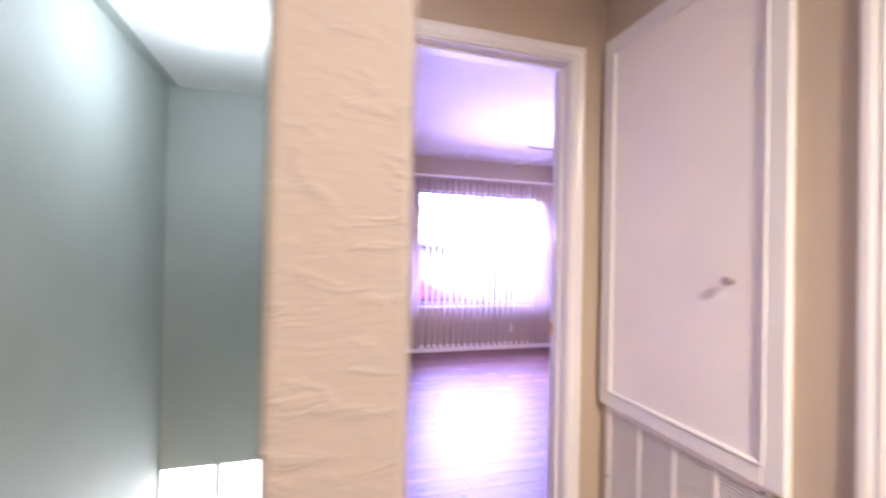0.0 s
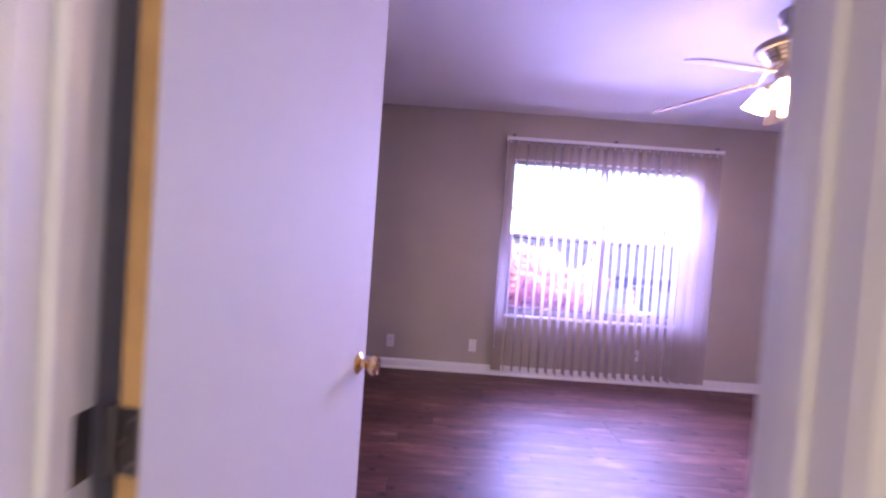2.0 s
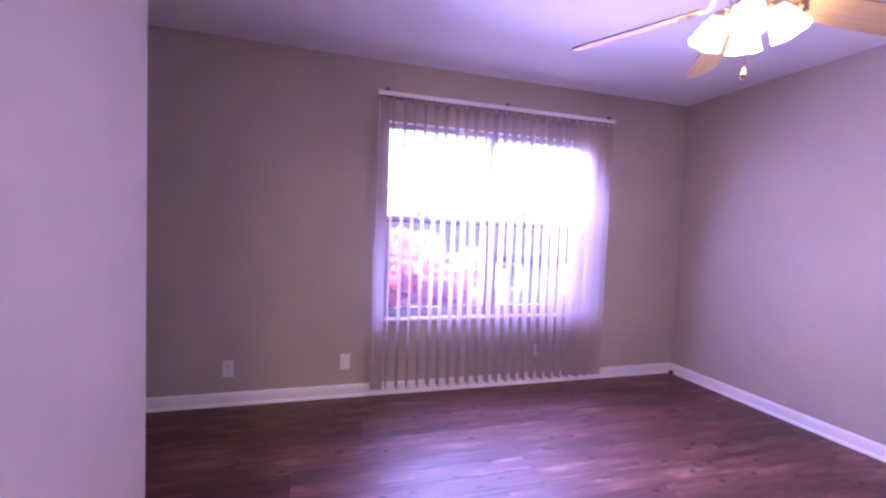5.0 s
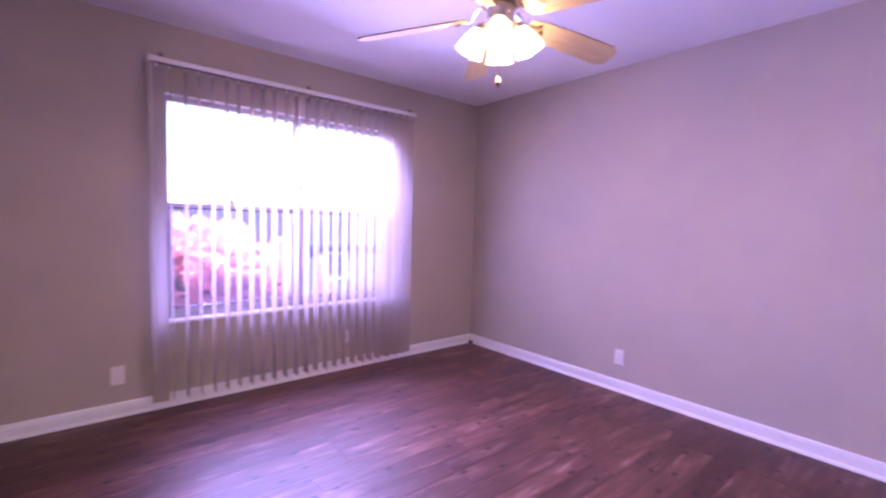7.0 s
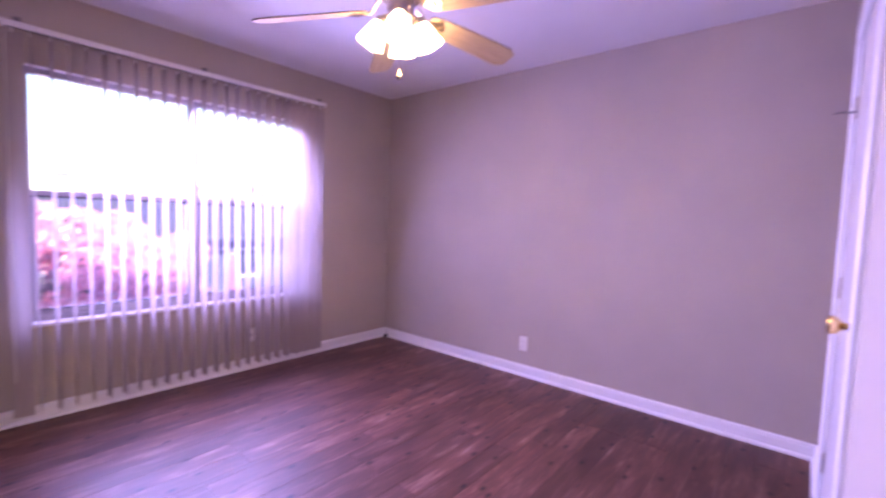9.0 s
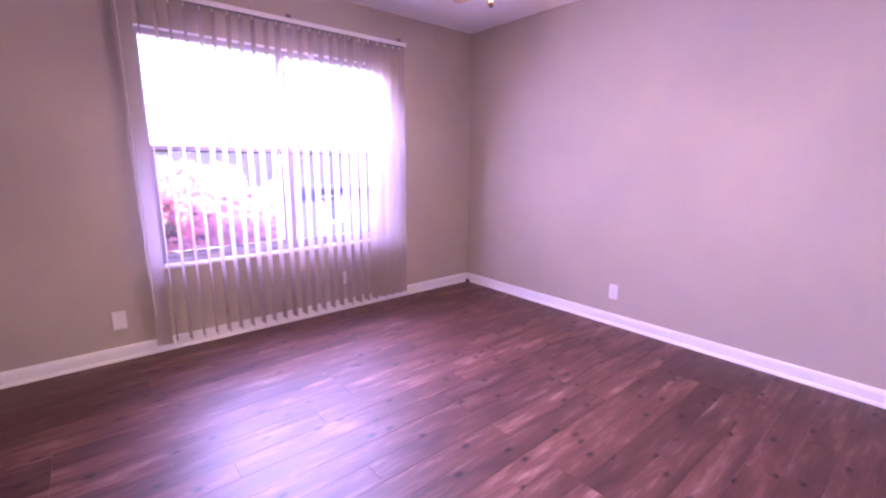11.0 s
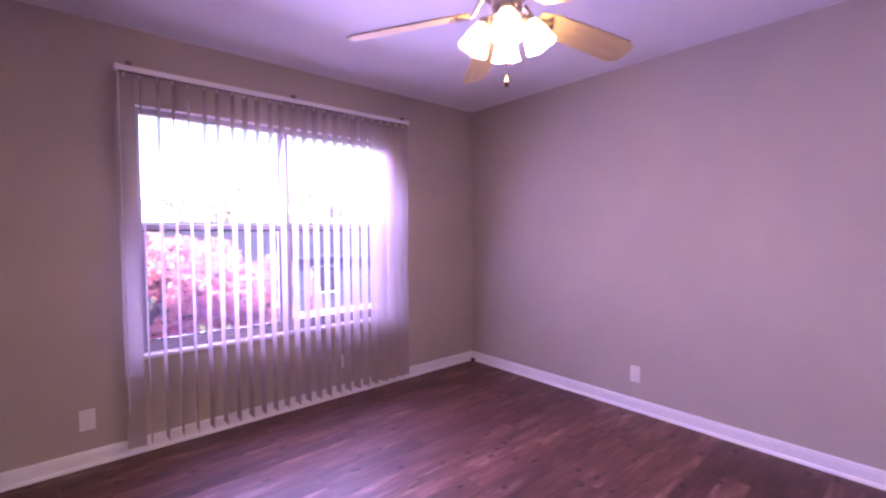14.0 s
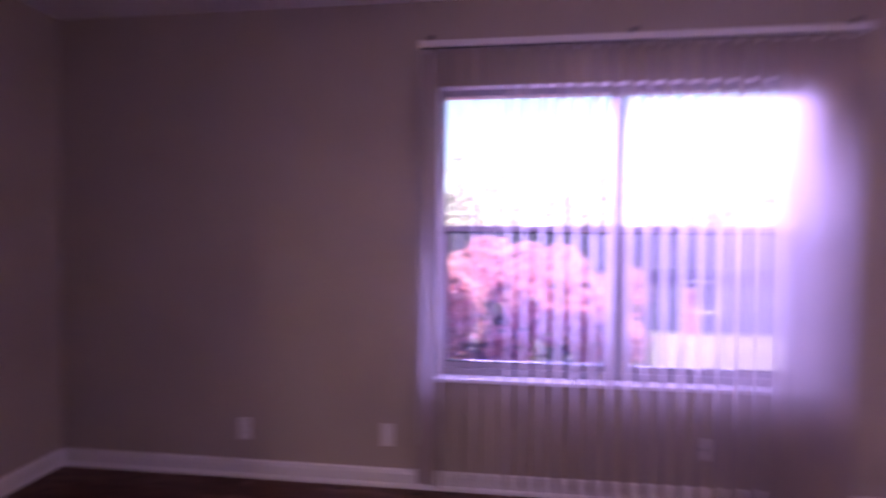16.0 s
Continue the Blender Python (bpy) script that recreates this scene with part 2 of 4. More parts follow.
# ---------------- mesh helpers ----------------
def box(bm, x0, x1, y0, y1, z0, z1):
    v = [bm.verts.new((x, y, z)) for x in (x0, x1) for y in (y0, y1) for z in (z0, z1)]
    for f in ((0, 1, 3, 2), (4, 6, 7, 5), (0, 4, 5, 1), (2, 3, 7, 6), (0, 2, 6, 4), (1, 5, 7, 3)):
        bm.faces.new([v[i] for i in f])
    return v


def boxed(x0, x1, y0, y1, z0, z1, bevel=0.0, segments=2):
    bm = bmesh.new()
    box(bm, x0, x1, y0, y1, z0, z1)
    if bevel:
        bmesh.ops.bevel(bm, geom=list(bm.edges), offset=bevel, segments=segments, affect="EDGES", profile=0.5)
    return bm


def turned(profile, steps=28):
    """A surface of revolution about z from (radius, height) pairs."""
    bm = bmesh.new()
    rings = []
    for r, z in profile:
        rings.append([bm.verts.new((max(r, 1e-4) * math.cos(a), max(r, 1e-4) * math.sin(a), z)) for a in [2 * math.pi * i / steps for i in range(steps)]])
    for a, b in zip(rings, rings[1:]):
        for i in range(steps):
            bm.faces.new((a[i], a[(i + 1) % steps], b[(i + 1) % steps], b[i]))
    if profile[0][0] < 0.002:
        bmesh.ops.remove_doubles(bm, verts=rings[0], dist=0.001)
    if profile[-1][0] < 0.002:
        bmesh.ops.remove_doubles(bm, verts=rings[-1], dist=0.001)
    bmesh.ops.recalc_face_normals(bm, faces=bm.faces)
    return bm


def tube(points, radius, steps=8):
    bm = bmesh.new()
    rings = []
    pts = [Vector(p) for p in points]
    for i, p in enumerate(pts):
        d = (pts[min(i + 1, len(pts) - 1)] - pts[max(i - 1, 0)]).normalized()
        q = d.to_track_quat("Z", "Y")
        r = radius[i] if isinstance(radius, (list, tuple)) else radius
        rings.append([bm.verts.new(p + q @ Vector((r * math.cos(a), r * math.sin(a), 0))) for a in [2 * math.pi * k / steps for k in range(steps)]])
    for a, b in zip(rings, rings[1:]):
        for k in range(steps):
            bm.faces.new((a[k], a[(k + 1) % steps], b[(k + 1) % steps], b[k]))
    bm.faces.new(rings[0][::-1])
    bm.faces.new(rings[-1])
    return bm


def profile_run(profile, start, end, out):
    """A moulding: the profile (out, up) pairs swept straight from start to end; out: unit direction away from the wall."""
    bm = bmesh.new()
    s, e, o = Vector(start), Vector(end), Vector(out)
    up = Vector((0, 0, 1)) if abs((e - s).normalized().z) < 0.5 else (e - s).normalized().cross(o)
    a = [bm.verts.new(s + o * d + up * h) for d, h in profile]
    b = [bm.verts.new(e + o * d + up * h) for d, h in profile]
    n = len(profile)
    for i in range(n):
        bm.faces.new((a[i], a[(i + 1) % n], b[(i + 1) % n], b[i]))
    bm.faces.new(a[::-1])
    bm.faces.new(b)
    bmesh.ops.recalc_face_normals(bm, faces=bm.faces)
    return bm


def smooth(ob, angle=40):
    for p in ob.data.polygons:
        p.use_smooth = True
    ob.data.set_sharp_from_angle(angle=radians(angle))
    return ob


def part(name, bm, mat, parent=None, label="", soft=False):
    me = bpy.data.meshes.new(name)
    bm.to_mesh(me)
    bm.free()
    me.materials.append(mat)
    ob = new(name, me)
    if parent:
        ob.parent = parent
    if soft:
        smooth(ob)
    return tagged(ob, label)


def thing(name, label, category, place=(0, 0, 0), group="", kind="", turn=0):
    ob = new(name)
    ob.empty_display_size = 0.1
    ob.matrix_world = pose(*place, 0, 0, turn)
    return tagged(ob, label, category, group, kind)


def structure(name, bm, mat, label=""):
    return tagged(part(name, bm, mat), label or name.replace("_", " "), "structure", "", "structure")


def merge_boxes(*boxes):
    bm = bmesh.new()
    for b in boxes:
        box(bm, *b)
    return bm


# ---------------- plan ----------------
H = 2.44
WX0, WX1, WY0, WY1, WZ0, WZ1 = 2.00, 3.75, 6.60, 6.72, 0.565, 2.02
EAST, NORTH, WEST, SOUTH = 4.72, 6.60, -0.09, 3.14
HALL_N = 3.02
DX0, DX1, DTOP = 0.977, 1.832, 2.06
HX0, HX1 = 0.89, 2.005
CLX0, CLX1 = 3.30, 4.20

structure("wall_north", merge_boxes((WEST - 0.12, WX0, WY0, WY1, 0, H), (WX1, EAST + 0.12, WY0, WY1, 0, H), (WX0, WX1, WY0, WY1, 0, WZ0), (WX0, WX1, WY0, WY1, WZ1, H)), WALL, "greige painted window wall with one wide opening")
structure("wall_east", boxed(EAST, EAST + 0.12, 2.20, NORTH, 0, H), WALL, "greige painted plain wall of the bedroom")
structure("wall_west", boxed(WEST - 0.12, WEST, 5.30, NORTH, 0, H), WALL, "greige painted end wall of the alcove")
structure("wall_alcove", merge_boxes((WEST - 0.12, 0.91, 5.18, 5.30, 0, H), (0.79, 0.91, SOUTH, 5.18, 0, H)), WALL, "greige painted corner beside the entry door")
structure("wall_south", merge_boxes((0.91, DX0 - 0.02, HALL_N, SOUTH, 0, H), (DX1 + 0.02, CLX0, HALL_N, SOUTH, 0, H), (DX0 - 0.02, DX1 + 0.02, HALL_N, SOUTH, DTOP + 0.02, H), (CLX1, EAST, HALL_N, SOUTH, 0, H), (CLX0, CLX1, HALL_N, SOUTH, 2.05, H)), WALL, "greige painted door wall of the bedroom")
structure("wall_hall_north", merge_boxes((HX0, DX0 - 0.02, HALL_N - 0.004, HALL_N, 0, H), (DX1 + 0.02, HX1, HALL_N - 0.004, HALL_N, 0, H), (DX0 - 0.02, DX1 + 0.02, HALL_N - 0.004, HALL_N, DTOP + 0.02, H)), HALLWALL, "tan painted hall side of the door wall")
BY0, BY1 = 1.21, 2.012
structure("wall_hall_east", merge_boxes((HX1, HX1 + 0.11, BY1 + 0.02, HALL_N, 0, H), (HX1, HX1 + 0.11, -1.0, BY0, 0, H), (HX1, HX1 + 0.11, BY0, BY1 + 0.02, 2.06, H)), HALLWALL, "tan painted hall wall with a door opening")
structure("wall_hall_west", boxed(0.765, HX0, 1.83, HALL_N - 0.004, -0.3, H), HALLSIDE, "smooth painted hall wall beside the stairs")
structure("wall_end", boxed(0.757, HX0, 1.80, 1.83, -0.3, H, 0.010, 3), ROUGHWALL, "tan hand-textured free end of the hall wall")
structure("wall_hall_south", boxed(-0.40, HX1 + 0.11, -1.12, -1.0, 0, H), HALLWALL, "tan painted end wall of the hall")
structure("wall_stair_west", boxed(-0.40, -0.28, -1.0, 5.18, -2.8, H), STAIRWALL, "grey-green painted stairwell wall")
structure("wall_stair_north", merge_boxes((-0.28, 0.79, 5.06, 5.18, -0.42, H), (-0.28, -0.265, 5.06, 5.18, -2.8, -0.42)), STAIRWALL, "grey-green painted stairwell end wall")
structure("wall_stair_east", boxed(0.757, 0.765, 1.832, 5.06, -2.8, H), STAIRWALL, "grey-green painted stairwell side wall")
structure("floor_landing_lower", boxed(-0.28, 0.765, 1.80, 5.18, -2.9, -2.8), UNDERLAY, "dark lower landing floor")
structure("ceiling_room", boxed(WEST - 0.12, EAST + 0.12, HALL_N, WY1, H, H + 0.12), CEILING, "white lightly textured bedroom ceiling")
structure("ceiling_hall", merge_boxes((HX0, HX1 + 0.11, 1.80, HALL_N, H, H + 0.12), (-0.40, HX1 + 0.11, -1.12, 1.80, H, H + 0.12)), CEILING, "white hall ceiling")
structure("ceiling_stair", boxed(-0.40, HX0, 1.80, 5.18, H + 0.001, H + 0.12), STAIRWALL, "grey-green stairwell ceiling")
# added walls; the middle one stands close to keep the hinge gap dark
for b in ((3.30, 3.42, -0.2, 2.034, 0, H), (HX1 + 0.112, 3.42, 2.034, 2.12, 0, H), (HX1 + 0.11, 3.42, -0.3, -0.2, 0, H)):
    structure("wall_bath", boxed(*b), TRIM, "added white wall closing the side room")
structure("ceiling_bath", boxed(HX1 + 0.11, 3.42, -0.3, 2.40, H, H + 0.12), CEILING, "white ceiling of the side room")
structure("wall_closet", merge_boxes((CLX0 - 0.1, EAST, 2.45, 2.50, 0, H), (CLX0 - 0.15, CLX0 - 0.1, 2.45, HALL_N, 0, H)), TRIM, "white closet walls")
structure("corner_gap", merge_boxes((EAST - 0.040, EAST - 0.0145, NORTH - 0.060, NORTH - 0.0145, 0.0005, 0.022)), SLOT, "dark open joint in the corner of the floor moulding")
structure("floor_base", merge_boxes((WEST - 0.12, 0.79, 5.18, WY1, -0.15, -0.012), (0.79, EAST + 0.12, SOUTH, WY1, -0.15, -0.012), (HX0, EAST, 1.80, SOUTH, -0.15, -0.012), (-0.40, 3.42, -1.12, 1.80, -0.15, -0.012)), UNDERLAY, "dark underlay below the planks")

# ---------------- trim ----------------
BASE = [(0.0, 0.0), (0.014, 0.0), (0.014, 0.066), (0.011, 0.074), (0.011, 0.080), (0.005, 0.086), (0.0, 0.088)]
SHOE = [(0.014, 0.0), (0.027, 0.0), (0.025, 0.010), (0.019, 0.017), (0.014, 0.019)]


def baseboard(start, end, out):
    root = structure("baseboard", profile_run(BASE, start, end, out), TRIM, "white moulded baseboard along the wall")
    part("shoe_mould", profile_run(SHOE, start, end, out), TRIM, root)


baseboard((WEST, NORTH, 0), (EAST, NORTH, 0), (0, -1, 0))
baseboard((EAST, SOUTH, 0), (EAST, NORTH - 0.014, 0), (-1, 0, 0))
baseboard((WEST, 5.30, 0), (WEST, NORTH - 0.014, 0), (1, 0, 0))
baseboard((0.91, SOUTH, 0), (0.91, 5.30, 0), (1, 0, 0))
baseboard((WEST + 0.014, 5.30, 0), (0.91, 5.30, 0), (0, 1, 0))
baseboard((DX1 + 0.08, SOUTH, 0), (CLX0 - 0.07, SOUTH, 0), (0, 1, 0))
baseboard((CLX1 + 0.07, SOUTH, 0), (EAST - 0.014, SOUTH, 0), (0, 1, 0))
baseboard((HX1, 1.30 - 2.3, 0), (HX1, BY0 - 0.07, 0), (-1, 0, 0))

CAS = [(0.0, 0.0), (0.012, 0.0), (0.012, 0.010), (0.016, 0.014), (0.014, 0.028), (0.019, 0.040), (0.019, 0.056), (0.014, 0.062), (0.0, 0.062)]


def casing(x0, x1, top, y, out, label):
    """Moulded casing round an opening in a wall of constant y."""
    root = thing("trim", label, "structure", kind="structure")
    for side, x in ((-1, x0), (1, x1)):
        bm = bmesh.new()
        pts = [(x + side * h, y + out * d) for d, h in CAS]
        lo = [bm.verts.new((a, b, 0)) for a, b in pts]
        hi = [bm.verts.new((a, b, top + abs(a - x))) for a, b in pts]
        n = len(pts)
        for i in range(n):
            bm.faces.new((lo[i], lo[(i + 1) % n], hi[(i + 1) % n], hi[i]))
        bm.faces.new(hi)
        bm.faces.new(lo[::-1])
        bmesh.ops.recalc_face_normals(bm, faces=bm.faces)
        part("side_casing", bm, TRIM, root)
    bm = bmesh.new()
    le = [bm.verts.new((x0 - h, y + out * d, top + h)) for d, h in CAS]
    ri = [bm.verts.new((x1 + h, y + out * d, top + h)) for d, h in CAS]
    n = len(CAS)
    for i in range(n):
        bm.faces.new((le[i], le[(i + 1) % n], ri[(i + 1) % n], ri[i]))
    bm.faces.new(le)
    bm.faces.new(ri[::-1])
    bmesh.ops.recalc_face_normals(bm, faces=bm.faces)
    part("head_casing", bm, TRIM, root)
    return root


casing(DX0 - 0.005, DX1 + 0.005, DTOP + 0.005, HALL_N - 0.004, -1, "white moulded casing on the hall side of the door")
casing(DX0 - 0.005, DX1 + 0.005, DTOP + 0.005, SOUTH, 1, "white moulded casing on the bedroom side of the door")
casing(CLX0 + 0.015, CLX1 - 0.015, 2.035, SOUTH, 1, "white moulded casing round the closet door")

frame_root = thing("trim", "white door frame with stops, worn paint", "structure", kind="structure")
part("jamb", boxed(DX0 - 0.02, DX0, HALL_N - 0.004, SOUTH, 0, DTOP + 0.02, 0.0015), TRIM, frame_root)
part("jamb", boxed(DX1, DX1 + 0.02, HALL_N - 0.004, SOUTH, 0, DTOP + 0.02, 0.0015), TRIM, frame_root)
part("head_jamb", boxed(DX0, DX1, HALL_N - 0.004, SOUTH, DTOP, DTOP + 0.02, 0.0015), TRIM, frame_root)
part("stop", boxed(DX0, DX0 + 0.011, SOUTH - 0.075, SOUTH - 0.040, 0, DTOP, 0.002), TRIM, frame_root)
part("stop", boxed(DX1 - 0.011, DX1, SOUTH - 0.075, SOUTH - 0.040, 0, DTOP, 0.002), TRIM, frame_root)
part("stop", boxed(DX0 + 0.011, DX1 - 0.011, SOUTH - 0.075, SOUTH - 0.040, DTOP - 0.011, DTOP, 0.002), TRIM, frame_root)
part("strike_plate", boxed(DX1 - 0.0115, DX1 - 0.010, SOUTH - 0.034, SOUTH - 0.006, 0.87, 0.93, 0.0), BRASS, frame_root, "brass strike plate")


# ---------------- doors ----------------
def knob(parent, x, z, face, side, mat=BRASS):
    """A round door knob: rose, neck and knob on the face (local y), standing out by side."""
    k = part("door_knob", turned([(0.0, 0.0), (0.031, 0.0), (0.032, 0.004), (0.024, 0.010), (0.012, 0.013), (0.010, 0.026), (0.016, 0.034), (0.027, 0.044), (0.029, 0.056), (0.024, 0.064), (0.012, 0.066), (0.0, 0.066)]), mat, parent, "polished brass knob", soft=True)
    k.matrix_local = Matrix.Translation((x, face, z)) @ Matrix.Rotation(radians(90 * side), 4, "X")
    return k


def hinge(parent, z, mat=DARKSTEEL):
    h = part("hinge", merge_boxes((-0.0032, -0.0004, -0.034, -0.002, z - 0.045, z + 0.045)), mat, parent, "dull steel hinge")
    bm = turned([(0.0, -0.047), (0.006, -0.047), (0.006, 0.047), (0.0, 0.047)], 12)
    p = part("hinge_pin", bm, mat, h, soft=True)
    p.location = (-0.004, 0.005, z)
    screws = bmesh.new()
    for dz in (-0.03, 0.0, 0.03):
        for dy in (-0.024, -0.012):
            if (dz == 0) != (dy == -0.024):
                box(screws, -0.0042, -0.0032, dy - 0.003, dy + 0.003, z + dz - 0.003, z + dz + 0.003)
    part("screws", screws, NICKEL, h)


def door(name, place, turn, width, height, label, edge=RAWWOOD, hinges=True, knobs=True, paint_mat=DOORPAINT):
    """A flush door leaf: hinge edge at the origin, leaf along +x, thickness to -y."""
    root = thing(name, label, "door", place, turn=turn)
    part("leaf", boxed(0.0015, width - 0.001, -0.035, 0.0, 0.012, height, 0.0015), paint_mat, root)
    part("edge_band", boxed(0.0, 0.0014, -0.0335, -0.0015, 0.013, height - 0.001), edge, root, "unpainted wooden hinge edge")
    if hinges:
        for z in (0.22, 0.95, height - 0.29):
            hinge(root, z)
    if knobs:
        knob(root, width - 0.062, 0.850, -0.035, 1)
        knob(root, width - 0.062, 0.850, 0.0, -1)
        part("latch_plate", boxed(width - 0.001, width + 0.0003, -0.029, -0.006, 0.86, 0.915), BRASS, root, "brass latch plate")
    return root


bed_door = door("door_1", (1.004, SOUTH + 0.010, 0), 78.9, 0.808, 2.045, "white flush bedroom door standing open with brass knobs")
for z in (0.22, 0.95, 1.755):
    part("jamb_hinge_leaf", boxed(DX0 + 0.0005, DX0 + 0.003, SOUTH - 0.034, SOUTH - 0.001, z - 0.045, z + 0.045), DARKSTEEL, frame_root, "dull steel hinge leaf")

closet_door = door("door_2", (CLX1 - 0.022, SOUTH - 0.002, 0), 180, CLX1 - CLX0 - 0.044, 2.03, "closed off-white flush closet door with a brass knob", hinges=False, knobs=False, paint_mat=CLOSETPAINT)
closet_door.matrix_world = pose(CLX0 + 0.022, SOUTH - 0.003, 0)
knob(closet_door, 0.050, 0.965, 0.0, -1)
pin = part("hinge_pin_stop", tube([(0.845, 0.006, 1.74), (0.845, 0.05, 1.745), (0.835, 0.075, 1.74)], 0.004), DARKSTEEL, closet_door, "bent steel door stop on the hinge")
for z in (0.22, 1.0, 1.76):
    kn = part("hinge", turned([(0.0, -0.045), (0.006, -0.045), (0.006, 0.045), (0.0, 0.045)], 12), NICKEL, closet_door, "steel hinge", soft=True)
    kn.location = (0.857, 0.006, z)
part("closet_jamb", merge_boxes((CLX0, CLX0 + 0.02, HALL_N, SOUTH, 0, 2.05), (CLX1 - 0.02, CLX1, HALL_N, SOUTH, 0, 2.05), (CLX0 + 0.02, CLX1 - 0.02, HALL_N, SOUTH, 2.032, 2.05)), TRIM, thing("trim", "white closet door frame", "structure", kind="structure"))

# side room door and its casing on the hall wall
side = thing("trim", "white moulded casing and frame of the side room door", "structure", kind="structure")
for sgn, y in ((1, BY1 + 0.004), (-1, BY0 - 0.004)):
    bm = bmesh.new()
    pts = [(HX1 - d * 1.0, y + sgn * h) for d, h in CAS]
    lo = [bm.verts.new((a, b, 0)) for a, b in pts]
    hi = [bm.verts.new((a, b, 2.06 + abs(b - y))) for a, b in pts]
    for i in range(len(pts)):
        bm.faces.new((lo[i], lo[(i + 1) % len(pts)], hi[(i + 1) % len(pts)], hi[i]))
    bm.faces.new(hi)
    bmesh.ops.recalc_face_normals(bm, faces=bm.faces)
    part("side_casing", bm, TRIM, side)
part("jamb", boxed(HX1, HX1 + 0.11, BY1, BY1 + 0.02, 0, 2.06, 0.0015), TRIM, side)
part("stop", boxed(HX1 + 0.035, HX1 + 0.07, BY1 - 0.011, BY1, 0, 2.05, 0.002), TRIM, side)
part("head_casing", boxed(HX1 - 0.019, HX1, BY0 - 0.06, BY1 + 0.06, 2.064, 2.124, 0.004), TRIM, side)
door("door_3", (HX1 + 0.115, BY1 - 0.033, 0), -2.0, 0.76, 2.03, "white flush side room door standing open", edge=TRIM, hinges=False, knobs=False)

# ---------------- wall cabinet panel and grille in the hall ----------------
panel = thing("wall_panel", "cream-white framed cupboard panel set proud on the hall wall", "cupboard")
PY0, PY1, PZ0, PZ1 = 2.222, 2.985, 0.61, 2.15
fx = HX1 - 0.027
for nm, b in (("stile", (fx, HX1, PY0, PY0 + 0.060, PZ0, PZ1)), ("stile", (fx, HX1, PY1 - 0.060, PY1, PZ0, PZ1)), ("rail", (fx, HX1, PY0 + 0.060, PY1 - 0.060, PZ0, PZ0 + 0.060)), ("rail", (fx, HX1, PY0 + 0.060, PY1 - 0.060, PZ1 - 0.060, PZ1))):
    part(nm, boxed(*b, 0.005), TRIM, panel)
part("flat_panel", boxed(HX1 - 0.016, HX1, PY0 + 0.060, PY1 - 0.060, PZ0 + 0.060, PZ1 - 0.060), PANELPAINT, panel)
for a, b in (((PY0 + 0.060, PZ0 + 0.06), (PY0 + 0.060, PZ1 - 0.06)), ((PY1 - 0.06, PZ0 + 0.06), (PY1 - 0.06, PZ1 - 0.06)), ((PY0 + 0.060, PZ0 + 0.06), (PY1 - 0.06, PZ0 + 0.06)), ((PY0 + 0.060, PZ1 - 0.06), (PY1 - 0.06, PZ1 - 0.06))):
    part("bead", tube([(HX1 - 0.022, a[0], a[1]), (HX1 - 0.022, b[0], b[1])], 0.009, 10), TRIM, panel, soft=True)
pk = part("pull", turned([(0.0, 0.0), (0.009, 0.0), (0.006, 0.006), (0.006, 0.014), (0.014, 0.022), (0.013, 0.030), (0.0, 0.033)], 16), NICKEL, panel, "small satin pull knob", soft=True)
pk.matrix_local = Matrix.Translation((HX1 - 0.016, 2.385, 1.165)) @ Matrix.Rotation(radians(-90), 4, "Y")

grille = thing("air_grille", "white painted return air grille with vertical bars below the cupboard", "vent")
GY0, GY1, GZ0, GZ1 = 2.27, 2.955, 0.12, 0.605
gx = HX1 - 0.012
for nm, b in (("stile", (gx, HX1, GY0, GY0 + 0.03, GZ0, GZ1)), ("stile", (gx, HX1, GY1 - 0.03, GY1, GZ0, GZ1)), ("rail", (gx, HX1, GY0 + 0.03, GY1 - 0.03, GZ0, GZ0 + 0.03)), ("rail", (gx, HX1, GY0 + 0.03, GY1 - 0.03, GZ1 - 0.02, GZ1))):
    part(nm, boxed(*b, 0.002), PANELPAINT, grille)
for y in (2.44, 2.60, 2.767):
    part("bar", boxed(gx + 0.001, HX1, y - 0.008, y + 0.008, GZ0 + 0.03, GZ1 - 0.02, 0.002), PANELPAINT, grille)
part("backing", boxed(HX1 - 0.002, HX1 - 0.0005, GY0 + 0.03, GY1 - 0.03, GZ0 + 0.03, GZ1 - 0.02), FILTERGREY, grille, "dusty grey filter backing")
bm = bmesh.new()
z = GZ0 + 0.036
while z < GZ1 - 0.024:
    box(bm, HX1 - 0.009, HX1 - 0.003, GY0 + 0.031, GY1 - 0.031, z, z + 0.0035)
    z += 0.0105
part("louvres", bm, PANELPAINT, grille)
for y in (2.29, 2.94):
    sc = part("screw", turned([(0.0, 0.0), (0.006, 0.0), (0.004, 0.003), (0.0, 0.0035)], 10), DARKSTEEL, grille, "dark screw head")
    sc.matrix_local = Matrix.Translation((gx, y, 0.31 if y > 2.5 else 0.59)) @ Matrix.Rotation(radians(-90), 4, "Y")

# ---------------- window ----------------
win = thing("window_1", "pale aluminium twin single-hung window with insect screens", "window", kind="structure")
fy0, fy1 = 6.655, 6.715
MX = 2.885
for nm, b in (("window_frame", (WX0, WX0 + 0.035, fy0, fy1, WZ0, WZ1)), ("window_frame", (WX1 - 0.035, WX1, fy0, fy1, WZ0, WZ1)), ("window_frame", (WX0 + 0.035, WX1 - 0.035, fy0, fy1, WZ0, WZ0 + 0.035)), ("window_frame", (WX0 + 0.035, WX1 - 0.035, fy0, fy1, WZ1 - 0.035, WZ1)), ("mullion", (MX - 0.028, MX + 0.028, fy0 - 0.006, fy1, WZ0 + 0.035, WZ1 - 0.035))):
    part(nm, boxed(*b, 0.003), ALUMINIUM, win)
